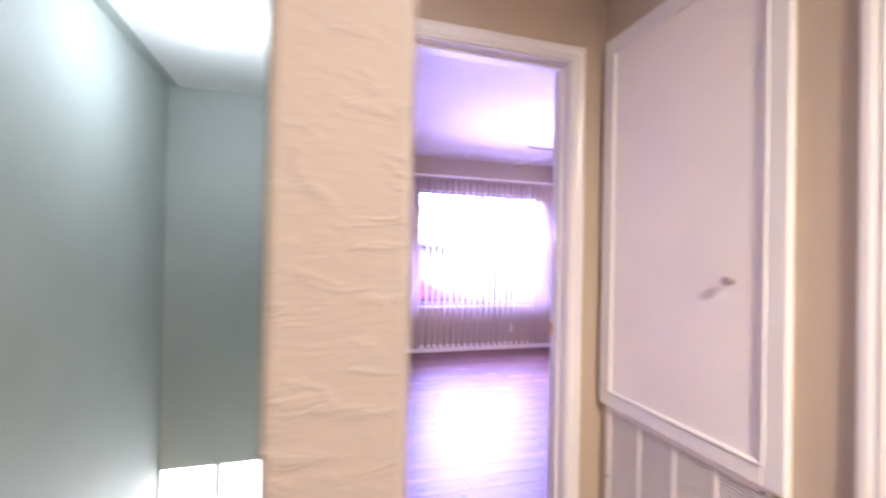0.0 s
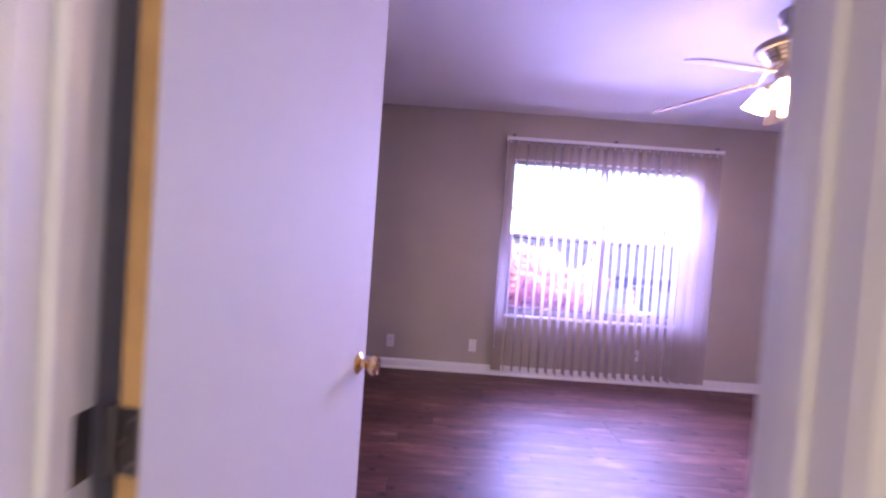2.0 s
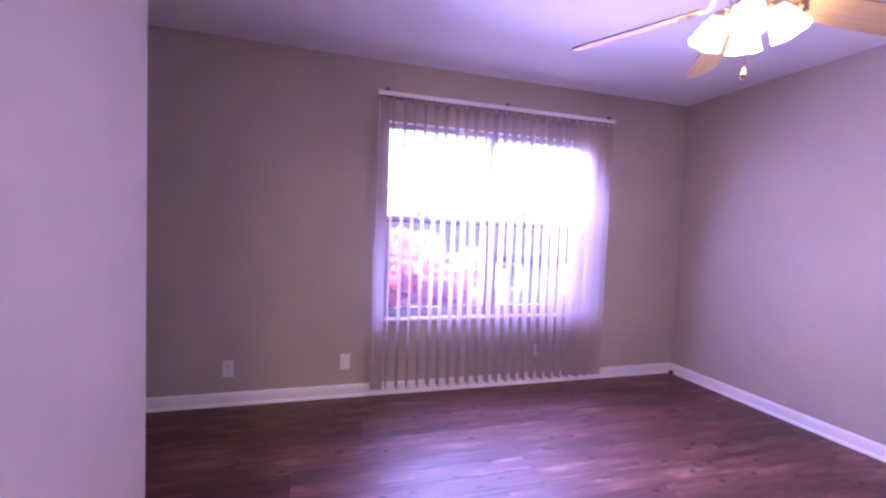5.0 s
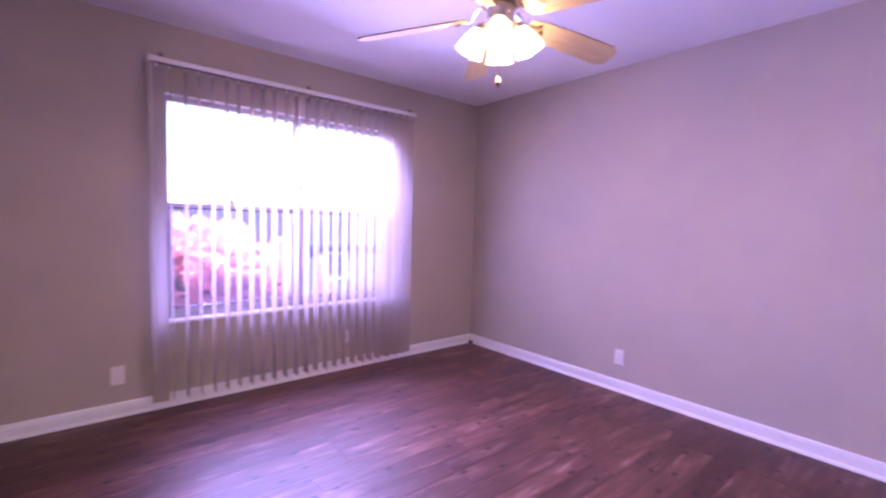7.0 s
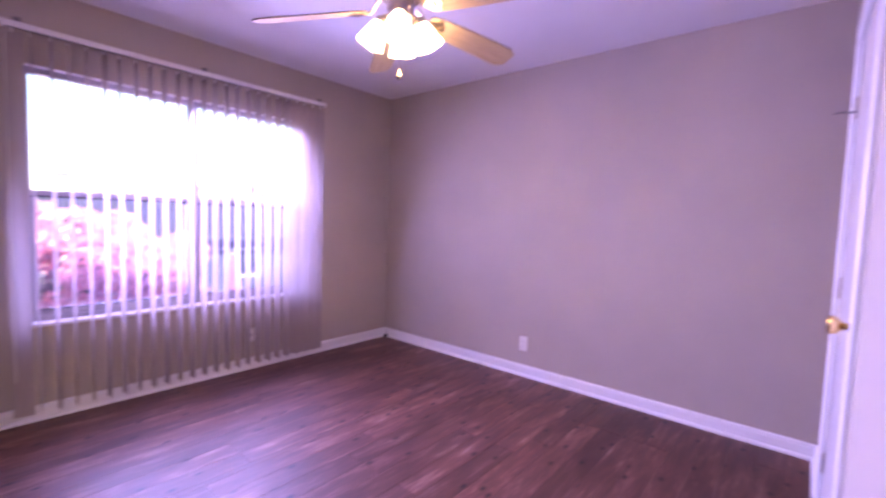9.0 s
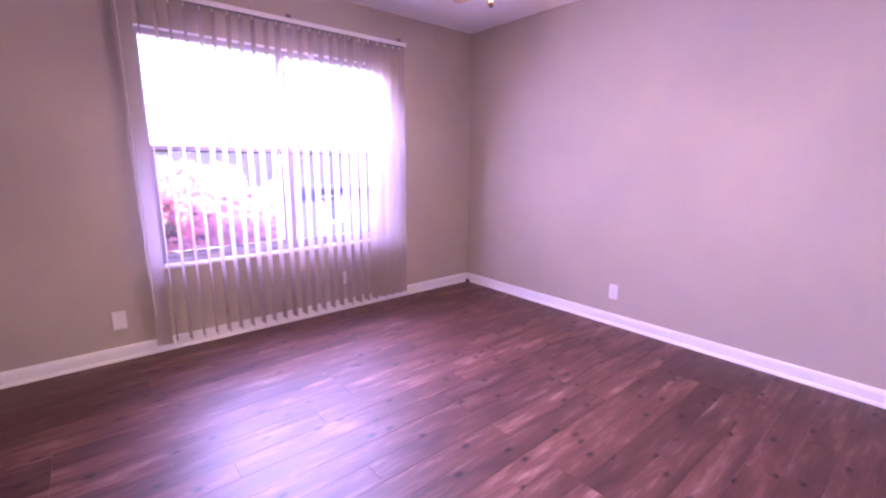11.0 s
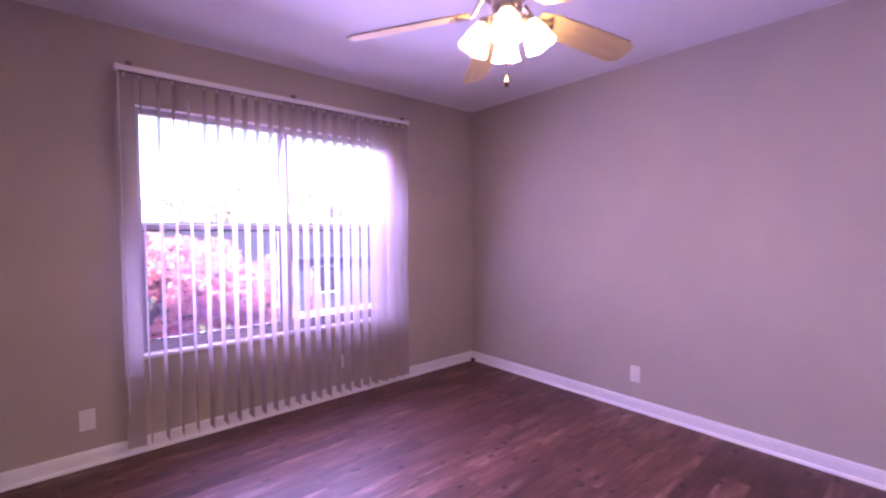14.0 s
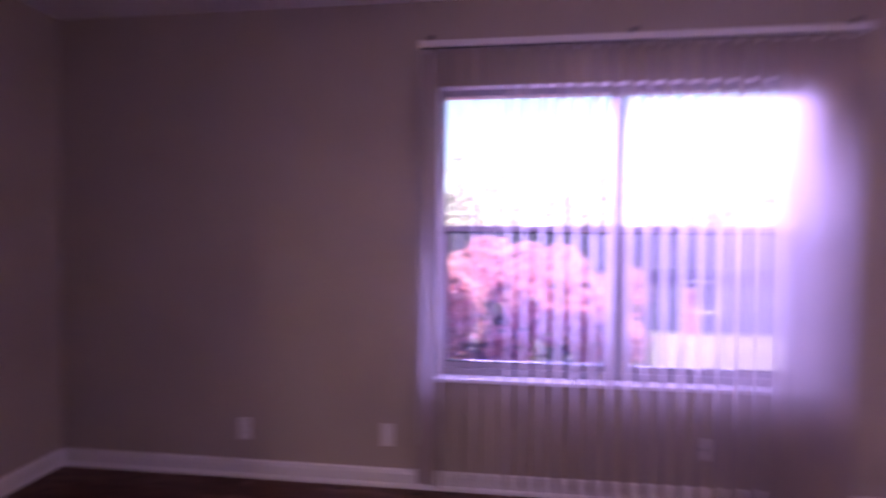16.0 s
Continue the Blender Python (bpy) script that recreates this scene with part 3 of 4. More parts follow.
RZ = 1.307
for x0, x1 in ((WX0 + 0.035, MX - 0.028), (MX + 0.028, WX1 - 0.035)):
    part("meeting_rail", boxed(x0, x1, fy0 + 0.008, fy0 + 0.040, RZ - 0.006, RZ + 0.024, 0.002), ALUMINIUM, win)
    # dark strip put in for the shaded gap under the rail
    part("rail_gap_strip", boxed(x0, x1, fy0 + 0.012, fy0 + 0.036, RZ - 0.016, RZ - 0.0065), DARK, win, "thin dark strip")
    lo = part("lower_sash", merge_boxes((x0, x0 + 0.018, fy0 + 0.010, fy0 + 0.034, WZ0 + 0.036, RZ - 0.017), (x1 - 0.018, x1, fy0 + 0.010, fy0 + 0.034, WZ0 + 0.036, RZ - 0.017), (x0 + 0.018, x1 - 0.018, fy0 + 0.010, fy0 + 0.034, WZ0 + 0.036, WZ0 + 0.062)), ALUMINIUM, win)
    part("sash_dark_strip", boxed(x0 + 0.018, x1 - 0.018, fy0 + 0.014, fy0 + 0.030, WZ0 + 0.0625, WZ0 + 0.070), DARK, lo, "thin dark strip")
    p = part("pane", boxed(x0 + 0.018, x1 - 0.018, fy0 + 0.020, fy0 + 0.023, WZ0 + 0.0705, RZ - 0.017), GLASS, win, "clear glass pane")
    p.visible_shadow = False
    p = part("pane", boxed(x0, x1, fy0 + 0.044, fy0 + 0.047, RZ + 0.001, WZ1 - 0.036), GLASS, win, "clear glass pane")
    p.visible_shadow = False
    bm = bmesh.new()
    vs = [bm.verts.new(v) for v in ((x0, fy1 - 0.004, WZ0 + 0.036), (x1, fy1 - 0.004, WZ0 + 0.036), (x1, fy1 - 0.004, RZ), (x0, fy1 - 0.004, RZ))]
    bm.faces.new(vs)
    part("insect_screen", bm, SCREEN, win, "fine grey insect screen")
for x in (WX0 + 0.45, MX + 0.42):
    part("sash_lock", boxed(x - 0.025, x + 0.025, fy0 - 0.008, fy0 + 0.007, RZ + 0.004, RZ + 0.018, 0.003), ALUMINIUM, win)
part("window_sill", boxed(WX0 - 0.01, WX1 + 0.01, 6.575, fy0, WZ0 - 0.018, WZ0 + 0.002, 0.004), TRIM, win, "white painted sill board")
part("reveal", merge_boxes((WX0, WX0 + 0.003, 6.602, fy0, WZ0 + 0.002, WZ1), (WX1 - 0.003, WX1, 6.602, fy0, WZ0 + 0.002, WZ1), (WX0 + 0.003, WX1 - 0.003, 6.602, fy0, WZ1 - 0.003, WZ1)), TRIM, win, "white painted reveal")

# ---------------- vertical blind ----------------
blind = thing("vertical_blind", "white translucent vertical blind with its vanes turned open", "blind", (0, 6.50, 0))
bx0, bx1, bz = 1.925, 3.865, 2.165
part("headrail", boxed(bx0, bx1, -0.020, 0.020, bz, bz + 0.030, 0.004), TRIM, blind, "white metal headrail")
part("rail_slot", boxed(bx0 + 0.01, bx1 - 0.01, -0.006, 0.006, bz - 0.003, bz - 0.0005), DARK, blind)
for x in (bx0 + 0.055, 2.897, bx1 - 0.06):
    br = part("bracket", merge_boxes((x - 0.012, x + 0.012, -0.022, 0.098, bz + 0.0305, bz + 0.034), (x - 0.012, x + 0.012, 0.094, 0.098, bz + 0.0345, bz + 0.055)), DARKSTEEL, blind, "dark steel bracket")
    part("bracket_clip", boxed(x - 0.015, x + 0.015, -0.024, -0.004, bz + 0.0345, bz + 0.052, 0.003), DARKSTEEL, br)
for x in (bx0, bx1):
    part("end_cap", boxed(x - 0.008, x + 0.008, -0.022, 0.022, bz - 0.003, bz + 0.033, 0.003), PLASTIC, blind)


def vane_mesh():
    bm = bmesh.new()
    n, w, sag = 8, 0.089, 0.003
    z0, z1 = 0.070, bz - 0.022
    cols = []
    for s in (0.0004, -0.0004):
        cols.append([[bm.verts.new((sag * (1 - (2 * i / n - 1) ** 2) + s, w * (i / n - 0.5), z)) for z in (z0, z0 + 0.012, (z0 + z1) / 2, z1)] for i in range(n + 1)])
    for g, flip in ((cols[0], False), (cols[1], True)):
        for i in range(n):
            for k in range(3):
                f = (g[i][k], g[i + 1][k], g[i + 1][k + 1], g[i][k + 1])
                bm.faces.new(f[::-1] if flip else f)
    for i in range(n):
        for k in (0, 3):
            bm.faces.new((cols[0][i][k], cols[1][i][k], cols[1][i + 1][k], cols[0][i + 1][k]))
    for i in (0, n):
        for k in range(3):
            bm.faces.new((cols[0][i][k], cols[0][i][k + 1], cols[1][i][k + 1], cols[1][i][k]))
    bmesh.ops.recalc_face_normals(bm, faces=bm.faces)
    return bm


rng = random.Random(4)
first = part("vane", vane_mesh(), VANE, blind, soft=True)
stem = part("stem", boxed(-0.002, 0.002, -0.005, 0.005, bz - 0.026, bz - 0.004), PLASTIC, first, "clear carrier stem")
COUNT = 25
for i in range(COUNT):
    x = bx0 + 0.028 + i * (bx1 - bx0 - 0.056) / (COUNT - 1)
    turn = rng.uniform(-3.5, 3.5) + 1 + 1.3 * max(0, i - 16)
    if i > COUNT - 5:
        turn = 34 + 13 * (i - COUNT + 4)
    if i == 0:
        turn = 78
        x += 0.010
        target = first
        st = stem
    else:
        target = first.copy()
        scene.collection.objects.link(target)
        target.parent = blind
        st = stem.copy()
        scene.collection.objects.link(st)
        st.parent = target
    if i == COUNT - 1:
        turn, x = 80, x - 0.020
    target.matrix_local = pose(x, 0, 0, rng.uniform(-0.15, 0.15), rng.uniform(-0.12, 0.12), turn)
wand = part("control_chain", tube([(bx0 + 0.005, -0.026, bz), (bx0 + 0.004, -0.028, 1.2), (bx0 + 0.006, -0.026, 0.28)], 0.0022, 6), PLASTIC, blind, "thin control chain")


# ---------------- outlets ----------------
def plate(name, label, kind_of, m, group="", scale=1.0):
    """A wall plate with its face to -y, centre at the origin."""
    root = thing(name, label, "outlet" if kind_of != "blank" else "wall plate", group=group)
    root.matrix_world = m
    w, h = 0.035 * scale, 0.0575 * scale
    part("cover", boxed(-w, w, -0.006, 0.0, -h, h, 0.0025), PLASTIC, root)
    if kind_of == "duplex":
        for z in (-0.0195, 0.0195):
            f = part("receptacle", boxed(-0.0165, 0.0165, -0.0085, -0.006, z - 0.0135, z + 0.0135, 0.004), PLASTIC, root)
            part("slots", merge_boxes((-0.008, -0.006, -0.0089, -0.0084, z - 0.002, z + 0.007), (0.006, 0.008, -0.0089, -0.0084, z - 0.001, z + 0.006), (-0.0025, 0.0025, -0.0089, -0.0084, z - 0.010, z - 0.005)), SLOT, f)
        part("screw", boxed(-0.002, 0.002, -0.0068, -0.006, -0.002, 0.002), NICKEL, root)
    elif kind_of == "jack":
        part("jack", boxed(-0.007, 0.007, -0.0072, -0.006, -0.007, 0.007), SLOT, root)
    if kind_of != "duplex":
        for z in (-0.042, 0.042):
            part("screw", boxed(-0.0025, 0.0025, -0.0068, -0.006, z - 0.0025, z + 0.0025), NICKEL, root)
    return root


plate("outlet", "white duplex outlet low on the window wall", "duplex", pose(0.98, NORTH, 0.252))
plate("wall_plate", "white blank wall plate beside the blind", "blank", pose(1.75, NORTH, 0.258))
plate("jack_plate", "narrow white jack plate behind the blind", "jack", pose(3.275, NORTH, 0.27), scale=0.9)
plate("outlet", "white duplex outlet low on the plain wall", "duplex", pose(EAST, 4.955, 0.262, 0, 0, -90))

# ---------------- ceiling fan ----------------
fan = thing("ceiling_fan", "nickel ceiling fan with five maple blades and lit glass shades", "ceiling fan", (3.01, 4.68, 0))
part("canopy", turned([(0.0, 2.44), (0.066, 2.44), (0.068, 2.425), (0.062, 2.395), (0.058, 2.392), (0.058, 2.384), (0.045, 2.362), (0.020, 2.352), (0.0, 2.352)]), HOUSING, fan, soft=True)
part("downrod", turned([(0.0, 2.355), (0.012, 2.355), (0.012, 2.30), (0.0, 2.30)], 14), NICKEL, fan, soft=True)
part("yoke", turned([(0.0, 2.352), (0.030, 2.352), (0.036, 2.345), (0.030, 2.332), (0.018, 2.325), (0.0, 2.325)], 18), DARKSTEEL, fan, soft=True)
motor = part("motor_housing", turned([(0.0, 2.306), (0.05, 2.306), (0.115, 2.296), (0.144, 2.284), (0.151, 2.276), (0.151, 2.258), (0.146, 2.250), (0.128, 2.246), (0.085, 2.186), (0.060, 2.180), (0.0, 2.180)], 40), HOUSING, fan, soft=True)
slots = bmesh.new()
for k in range(15):
    a = 2 * math.pi * k / 15
    for dz in (-0.018, 0.0, 0.018):
        c, s = math.cos(a), math.sin(a)
        r0 = 0.1065 + dz * 0.717
        w = 0.0155 + dz * 0.14 - 0.003 * (k % 2)
        vs = [slots.verts.new(((r0 + o) * c - t * s, (r0 + o) * s + t * c, 2.2115 + dz + h)) for o, t, h in ((0, -w, 0), (0, w, 0), (0.0094, w, 0.0131), (0.0094, -w, 0.0131))]
        slots.faces.new(vs)
# brighter metal puts the bulbs' reflections into the vent bars
part("vent_band", slots, VENTGLINT, motor, "bright vent bars standing in for lamp reflections")
part("switch_housing", turned([(0.0, 2.180), (0.050, 2.180), (0.058, 2.170), (0.060, 2.135), (0.052, 2.118), (0.060, 2.112), (0.060, 2.100), (0.040, 2.085), (0.018, 2.070), (0.0, 2.068)]), NICKEL, fan, soft=True)


def blade_mesh():
    bm = bmesh.new()
    outline = [(0.145, -0.040), (0.22, -0.055), (0.40, -0.064), (0.600, -0.068), (0.642, -0.042), (0.642, 0.042), (0.600, 0.068), (0.40, 0.064), (0.22, 0.055), (0.145, 0.040)]
    lo = [bm.verts.new((x, y, -0.003)) for x, y in outline]
    hi = [bm.verts.new((x, y, 0.003)) for x, y in outline]
    bm.faces.new(lo[::-1])
    bm.faces.new(hi)
    for i in range(len(outline)):
        f = bm.faces.new((lo[i], lo[(i + 1) % len(lo)], hi[(i + 1) % len(lo)], hi[i]))
        f.material_index = 1
    return bm


BZ = 2.142
for k in range(5):
    blade = part("blade", blade_mesh(), BLADE, fan, "pale maple blade with a dark edge")
    blade.data.materials.append(BLADEEDGE)
    blade.matrix_local = pose(0, 0, BZ, 0, 0, -87 + 72 * k) @ pose(0, 0, 0, 0, 5.8, 0) @ pose(0, 0, 0, -17, 0, 0)
    iron = bmesh.new()
    path = tube([(0.085, 0, 2.185 - BZ), (0.105, 0, 2.168 - BZ), (0.13, 0, -0.004), (0.16, 0, -0.008)], [0.011, 0.009, 0.008, 0.007], 8)
    ir = part("blade_iron", path, NICKEL, blade, "brushed nickel blade arm", soft=True)
    bm = bmesh.new()
    for x, y, r in ((0.165, 0.0, 0.022), (0.192, 0.026, 0.015), (0.192, -0.026, 0.015), (0.216, 0.0, 0.014)):
        ring = [bm.verts.new((x + r * math.cos(a), y + r * math.sin(a), -0.0045)) for a in [2 * math.pi * q / 14 for q in range(14)]]
        ring2 = [bm.verts.new((x + r * math.cos(a), y + r * math.sin(a), -0.0095)) for a in [2 * math.pi * q / 14 for q in range(14)]]
        for q in range(14):
            bm.faces.new((ring[q], ring[(q + 1) % 14], ring2[(q + 1) % 14], ring2[q]))
        bm.faces.new(ring)
        bm.faces.new(ring2[::-1])
    part("mount_plate", bm, NICKEL, blade, "nickel scroll plate")

for k in range(4):
    a = -48 + 90 * k
    arm = part("light_arm", tube([(0.035, 0, 2.105), (0.069, 0, 2.115), (0.077, 0, 2.110), (0.083, 0, 2.094)], 0.007, 10), NICKEL, fan, "nickel lamp arm", soft=True)
    arm.matrix_local = pose(0, 0, 0, 0, 0, a)
    cup = part("fitter", turned([(0.0, 0.012), (0.020, 0.010), (0.029, 0.0), (0.030, -0.018), (0.026, -0.020)], 20), NICKEL, arm, "nickel shade fitter", soft=True)
    hung = Matrix.Translation((0.080, 0, 2.094)) @ Matrix.Rotation(radians(-26), 4, "Y")
    cup.matrix_local = hung
    bm = turned([(0.024, -0.010), (0.031, -0.026), (0.041, -0.052), (0.048, -0.082), (0.054, -0.106), (0.058, -0.116), (0.055, -0.116), (0.045, -0.082), (0.038, -0.052), (0.028, -0.026), (0.020, -0.010)], 26)
    for v in bm.verts:
        v.co.x *= 1.07
        v.co.y *= 1.07
        if v.co.z < -0.10:
            ang = math.atan2(v.co.y, v.co.x)
            v.co.z += 0.002 * math.cos(ang * 6)
    shade = part("shade", bm, SHADE, arm, "lit frosted glass bell shade", soft=True)
    shade.matrix_local = hung
    lamp("fan_bulb", "POINT", (fan.matrix_world @ pose(0, 0, 0, 0, 0, a) @ hung) @ Vector((0, 0, -0.095)), 0.8, (1.0, 0.68, 0.38), 0.022)
chain = part("pull_chain", tube([(0.002, -0.002, 2.07), (0.0, 0.0, 1.882)], 0.0012, 6), BRASS, fan, "thin brass pull chain")
part("pull_fob", turned([(0.0, 1.888), (0.005, 1.884), (0.007, 1.872), (0.010, 1.862), (0.0, 1.861)], 14), BRASS, fan, "brass bell fob", soft=True)
part("pull_bead", turned([(0.0, 1.861), (0.010, 1.860), (0.011, 1.852), (0.007, 1.843), (0.0, 1.842)], 14), KNOBDARK, fan, "dark wooden bead", soft=True)

# ---------------- stair lamp ----------------
sl = thing("ceiling_light", "round frosted glass ceiling light over the stairs", "ceiling light", (0.23, 3.96, 0))
part("base", turned([(0.0, 2.44), (0.14, 2.439), (0.14, 2.425), (0.0, 2.425)]), NICKEL, sl, soft=True)
part("glass", turned([(0.130, 2.424), (0.140, 2.405), (0.125, 2.37), (0.08, 2.345), (0.0, 2.335)]), LAMPGLASS, sl, "lit frosted glass dome", soft=True)
lw = thing("window_2", "bright landing window with a white middle bar", "window", kind="structure")
part("pane", boxed(-0.264, 0.79, 5.10, 5.11, -2.8, -0.42), DAYPANE, lw)
part("mullion", boxed(0.10, 0.14, 5.06, 5.099, -2.8, -0.42, 0.003), TRIM, lw)


# ---------------- outside ----------------
GZ = -2.8
bm = bmesh.new()
vs = [bm.verts.new(v) for v in ((-400, 6.9, GZ), (400, 6.9, GZ), (400, 900, GZ), (-400, 900, GZ))]
bm.faces.new(vs)
structure("ground", bm, GROUND, "dry lawn reaching the horizon")


def leaves(count, lobes, size, seed):
    """Many small bent leaves scattered in the shells of several lobes."""
    r = np.random.default_rng(seed)
    lob = np.array(lobes)
    w = lob[:, 3] ** 2
    pick = r.choice(len(lob), count, p=w / w.sum())
    d = r.normal(size=(count, 3))
    d /= np.linalg.norm(d, axis=1)[:, None]
    rad = r.uniform(0.55, 1.0, count) ** 0.6
    c = lob[pick, :3] + d * (lob[pick, 3] * rad)[:, None]
    a = r.normal(size=(count, 3))
    a /= np.linalg.norm(a, axis=1)[:, None]
    b = np.cross(a, r.normal(size=(count, 3)))
    b /= np.linalg.norm(b, axis=1)[:, None]
    s = size * r.uniform(0.6, 1.3, count)[:, None]
    verts = np.stack([c - a * s, c + b * s * 0.5 + np.cross(a, b) * s * 0.12, c + a * s, c - b * s * 0.5 + np.cross(a, b) * s * 0.12], 1).reshape(-1, 3)
    faces = np.arange(count * 4).reshape(-1, 4)
    me = bpy.data.meshes.new("leaves")
    me.from_pydata(verts.tolist(), [], faces.tolist())
    return me


def tree(label, place, height, lobes, leaf_sets, seed, limb_count=5, trunk=0.09, name="tree"):
    root = thing(name, label, "tree", place)
    r = random.Random(seed)
    tb = bmesh.new()
    me_parts = [tube([(0, 0, 0), (0.04, 0.02, height * 0.2), (-0.03, 0.03, height * 0.4), (0.02, 0, height * 0.6)], [trunk, trunk * 0.8, trunk * 0.65, trunk * 0.45], 10)]
    part("trunk", me_parts[0], BARK, root, soft=True)
    for k in range(min(limb_count, len(lobes))):
        x, y, z, rr = lobes[k]
        z0 = height * r.uniform(0.25, 0.5)
        part("limb", tube([(0, 0, z0), (x * 0.4, y * 0.4, z0 + (z - z0) * 0.5), (x * 0.9, y * 0.9, z)], [trunk * 0.5, trunk * 0.3, trunk * 0.1], 7), BARK, root, soft=True)
    for n_, (count, size, mat, lab) in enumerate(leaf_sets):
        me = leaves(count, lobes, size, seed * 7 + n_)
        me.materials.append(mat)
        ob = new("crown", me)
        ob.parent = root
        tagged(ob, lab, kind="stuff")
    return root


r0 = random.Random(11)
pink_lobes = []
for k in range(80):
    a, d = r0.uniform(0, 2 * math.pi), 1.9 * r0.uniform(0.02, 1.0) ** 0.5
    pink_lobes.append((d * math.cos(a), d * math.sin(a) * 0.6, r0.uniform(1.9, 4.02 - 0.20 * d) if k % 4 == 0 else r0.uniform(2.95, 4.02 - 0.20 * d), r0.uniform(0.18, 0.32)))
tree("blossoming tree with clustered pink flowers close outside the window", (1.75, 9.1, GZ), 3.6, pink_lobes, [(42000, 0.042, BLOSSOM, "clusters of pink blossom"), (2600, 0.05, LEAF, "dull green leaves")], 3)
bush_lobes = [(r0.uniform(-1.9, 1.9), r0.uniform(-0.4, 0.5), r0.uniform(0.5, 3.15), r0.uniform(0.25, 0.42)) for _ in range(34)]
tree("dull grey-green bush growing under and behind the blossoming tree", (1.8, 9.55, GZ), 3.2, bush_lobes, [(15000, 0.05, LEAF, "dull leaves paled for distant haze")], 8, 5, 0.05, "bush")
cone_lobes = [(0, 0, 0.5 + 0.22 * k, 0.30 - 0.02 * k) for k in range(11)]
tree("narrow salmon-pink shrub standing behind the fence", (7.6, 16.6, GZ), 2.6, cone_lobes, [(3500, 0.06, BLOSSOM, "salmon-pink leaves")], 5, 0, 0.05, "shrub")
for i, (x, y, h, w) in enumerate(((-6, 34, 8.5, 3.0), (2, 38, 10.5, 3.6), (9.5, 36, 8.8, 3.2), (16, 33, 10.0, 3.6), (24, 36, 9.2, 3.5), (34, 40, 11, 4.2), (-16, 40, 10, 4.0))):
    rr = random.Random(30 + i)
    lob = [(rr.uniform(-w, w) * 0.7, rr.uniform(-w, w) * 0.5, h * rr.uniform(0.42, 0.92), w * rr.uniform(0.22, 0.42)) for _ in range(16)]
    tree("tall leafy tree in the distance", (x, y, GZ), h, lob, [(1500, 0.26, HAZYLEAF, "leaves paled for distant haze")], 40 + i, 6, 0.22)

fence = thing("fence", "pale painted board fence along the yard", "fence", (0, 16, GZ))
fx0, fx1, ftop = 6.6, 24.0, 1.62
part("post", boxed(fx0 - 0.06, fx0 + 0.05, -0.06, 0.06, 0, ftop + 0.06), FENCEPAINT, fence)
px = fx0 + 2.4
while px < fx1:
    part("post", boxed(px - 0.05, px + 0.05, 0.021, 0.12, 0, ftop), FENCEPAINT, fence)
    px += 2.4
part("top_rail", boxed(fx0 + 0.051, fx1, -0.035, 0.045, ftop + 0.001, ftop + 0.05), FENCEPAINT, fence)
bx = fx0 + 0.056
board = None
while bx < fx1:
    if board is None:
        board = part("board", boxed(0, 0.138, -0.012, 0.012, 0.03, ftop), FENCEPAINT, fence)
        b = board
    else:
        b = board.copy()
        scene.collection.objects.link(b)
        b.parent = fence
    b.location = (bx, 0, 0)
    bx += 0.145

box_ = thing("utility_box", "white metal utility cabinet beyond the fence", "utility cabinet", (12.2, 18.6, GZ))
part("body", boxed(-0.45, 0.45, -0.3, 0.3, 0.0, 2.2, 0.02), TRIM, box_)
part("lid", boxed(-0.48, 0.48, -0.33, 0.33, 2.201, 2.25, 0.01), TRIM, box_)

house = thing("house", "long dark slate-sided house with a shingle roof", "house", (0, 25, GZ))
part("wall", boxed(-14, 26, 0, 7, 0, 2.9), SIDING, house)
bm = bmesh.new()
vs = [bm.verts.new(v) for v in ((-14.5, -0.6, 2.8), (26.5, -0.6, 2.8), (26.5, 3.5, 4.6), (-14.5, 3.5, 4.6), (-14.5, 7.6, 2.8), (26.5, 7.6, 2.8))]
bm.faces.new((vs[0], vs[1], vs[2], vs[3]))
bm.faces.new((vs[3], vs[2], vs[5], vs[4]))
bm.faces.new((vs[0], vs[3], vs[4]))
bm.faces.new((vs[1], vs[5], vs[2]))
bm.faces.new((vs[0], vs[4], vs[5], vs[1]))
bmesh.ops.recalc_face_normals(bm, faces=bm.faces)
part("roof", bm, ROOFING, house)
part("fascia", boxed(-14.5, 26.5, -0.63, -0.601, 2.70, 2.86), SIDING, house, "dark fascia board")
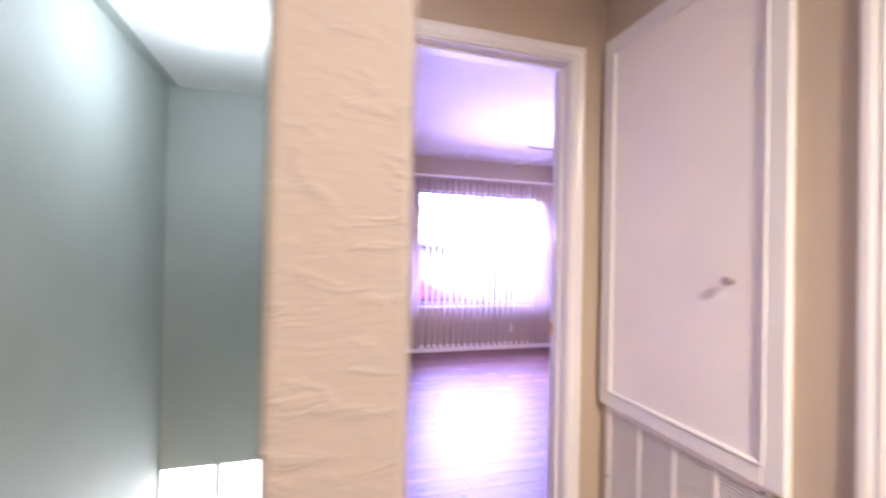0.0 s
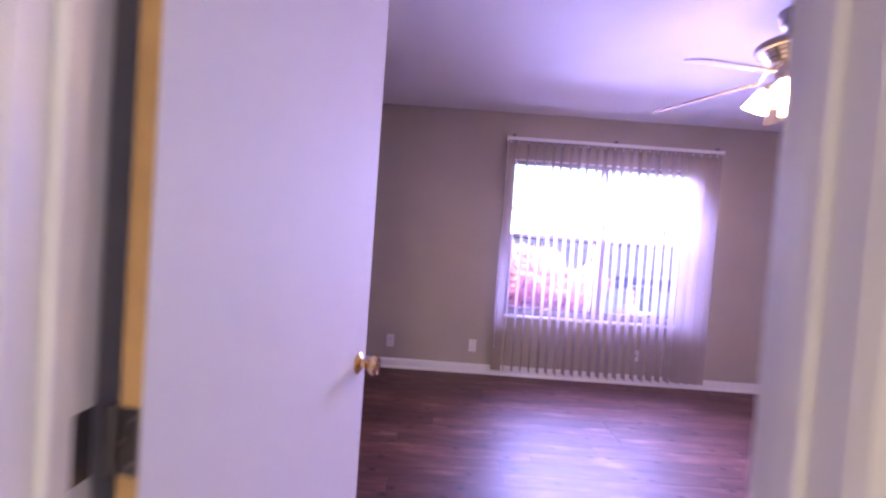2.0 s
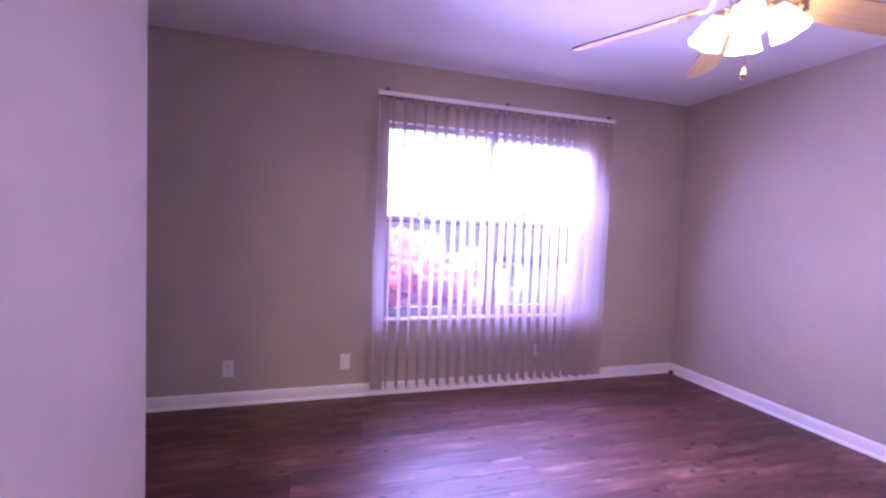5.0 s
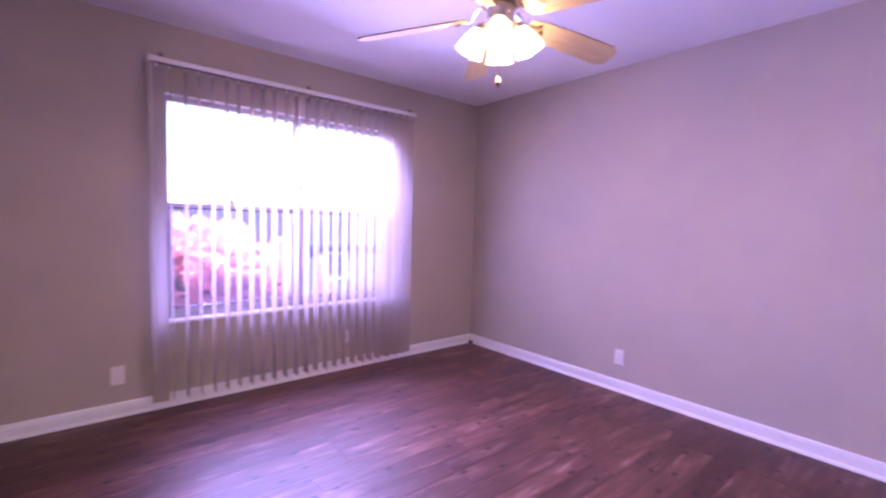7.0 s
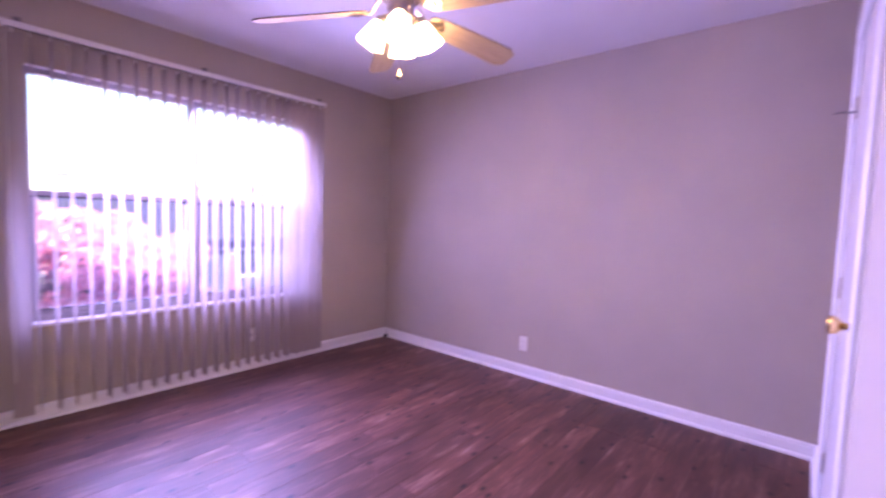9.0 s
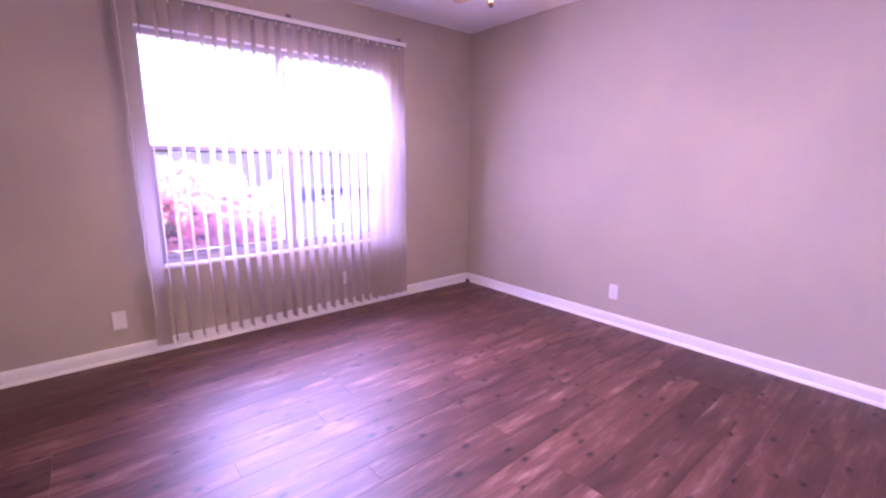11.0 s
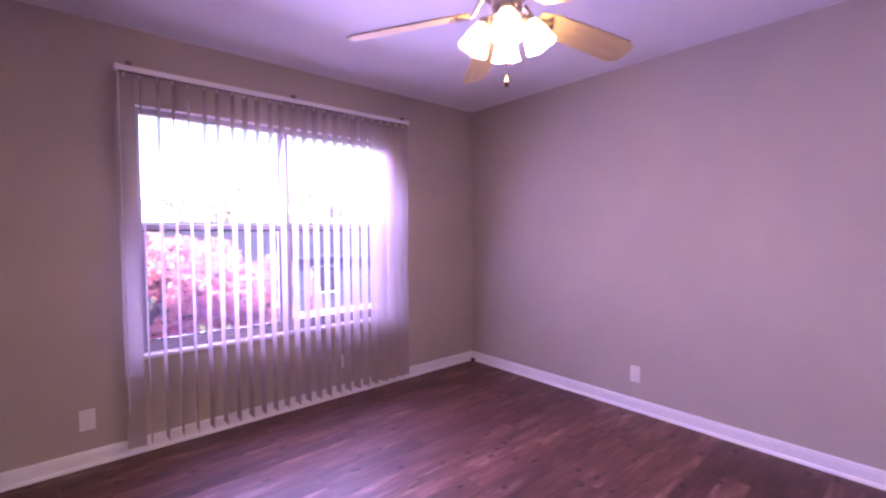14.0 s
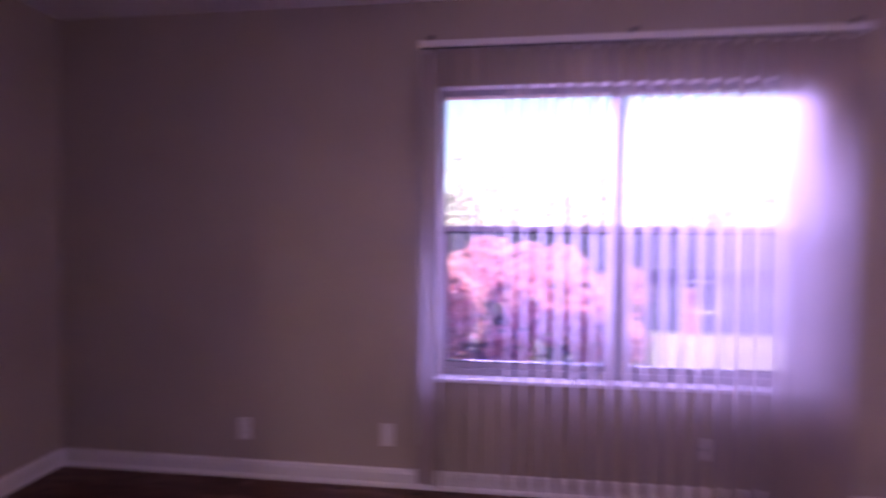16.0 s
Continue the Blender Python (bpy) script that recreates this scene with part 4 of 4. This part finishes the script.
for x in (-9, -4, 1.5, 6.5, 11.2, 15.5, 20.5):
    w = part("window", boxed(x, x + 1.4, -0.03, -0.001, 0.9, 2.2), FARGLASS, house)
    part("frame", merge_boxes((x - 0.08, x, -0.06, -0.001, 0.82, 2.28), (x + 1.4, x + 1.48, -0.06, -0.001, 0.82, 2.28), (x, x + 1.4, -0.06, -0.001, 0.82, 0.9), (x, x + 1.4, -0.06, -0.001, 2.2, 2.28)), TRIM, w)

# ---------------- floor planks ----------------
floor = thing("floor", "red-brown knotty wood-look plank floor", "floor", kind="structure")
PW, PL, JOINT = 0.125, 1.22, 0.0005
shared = {}


def plank(x0, x1, y0, y1):
    key = (round(x1 - x0, 3), round(y1 - y0, 3))
    if key not in shared:
        w, d, c = key[0] - JOINT, key[1] - JOINT, 0.0008
        bm = bmesh.new()
        rows = [[bm.verts.new((x, y, z)) for x, y in ((e, e), (w - e, e), (w - e, d - e), (e, d - e))] for e, z in ((0.0, -0.010), (0.0, -c), (c, 0.0))]
        for a, b in zip(rows, rows[1:]):
            for i in range(4):
                bm.faces.new((a[i], a[(i + 1) % 4], b[(i + 1) % 4], b[i]))
        bm.faces.new(rows[-1])
        me = bpy.data.meshes.new("plank")
        bm.to_mesh(me)
        bm.free()
        me.materials.append(PLANK)
        shared[key] = me
    ob = new("plank", shared[key])
    ob.parent = floor
    ob.location = (x0 + JOINT / 2, y0 + JOINT / 2, 0)


def lay(x0, x1, y0, y1, seed):
    r = random.Random(seed)
    y = y0
    while y < y1 - 0.002:
        ye = min(y + PW, y1)
        x = x0
        first_len = r.choice((0.3, 0.5, 0.7, 0.9, 1.1))
        while x < x1 - 0.002:
            xe = min(x + (first_len if x == x0 else PL), x1)
            plank(x, xe, y, ye)
            x = xe
        y = ye


lay(0.91, EAST, SOUTH, 5.30, 1)
lay(WEST, EAST, 5.30, NORTH, 2)
lay(HX0, HX1, 1.80, SOUTH, 3)
lay(-0.28, HX1, -1.0, 1.80, 4)
lay(HX1, 3.30, -0.2, 2.28, 5)
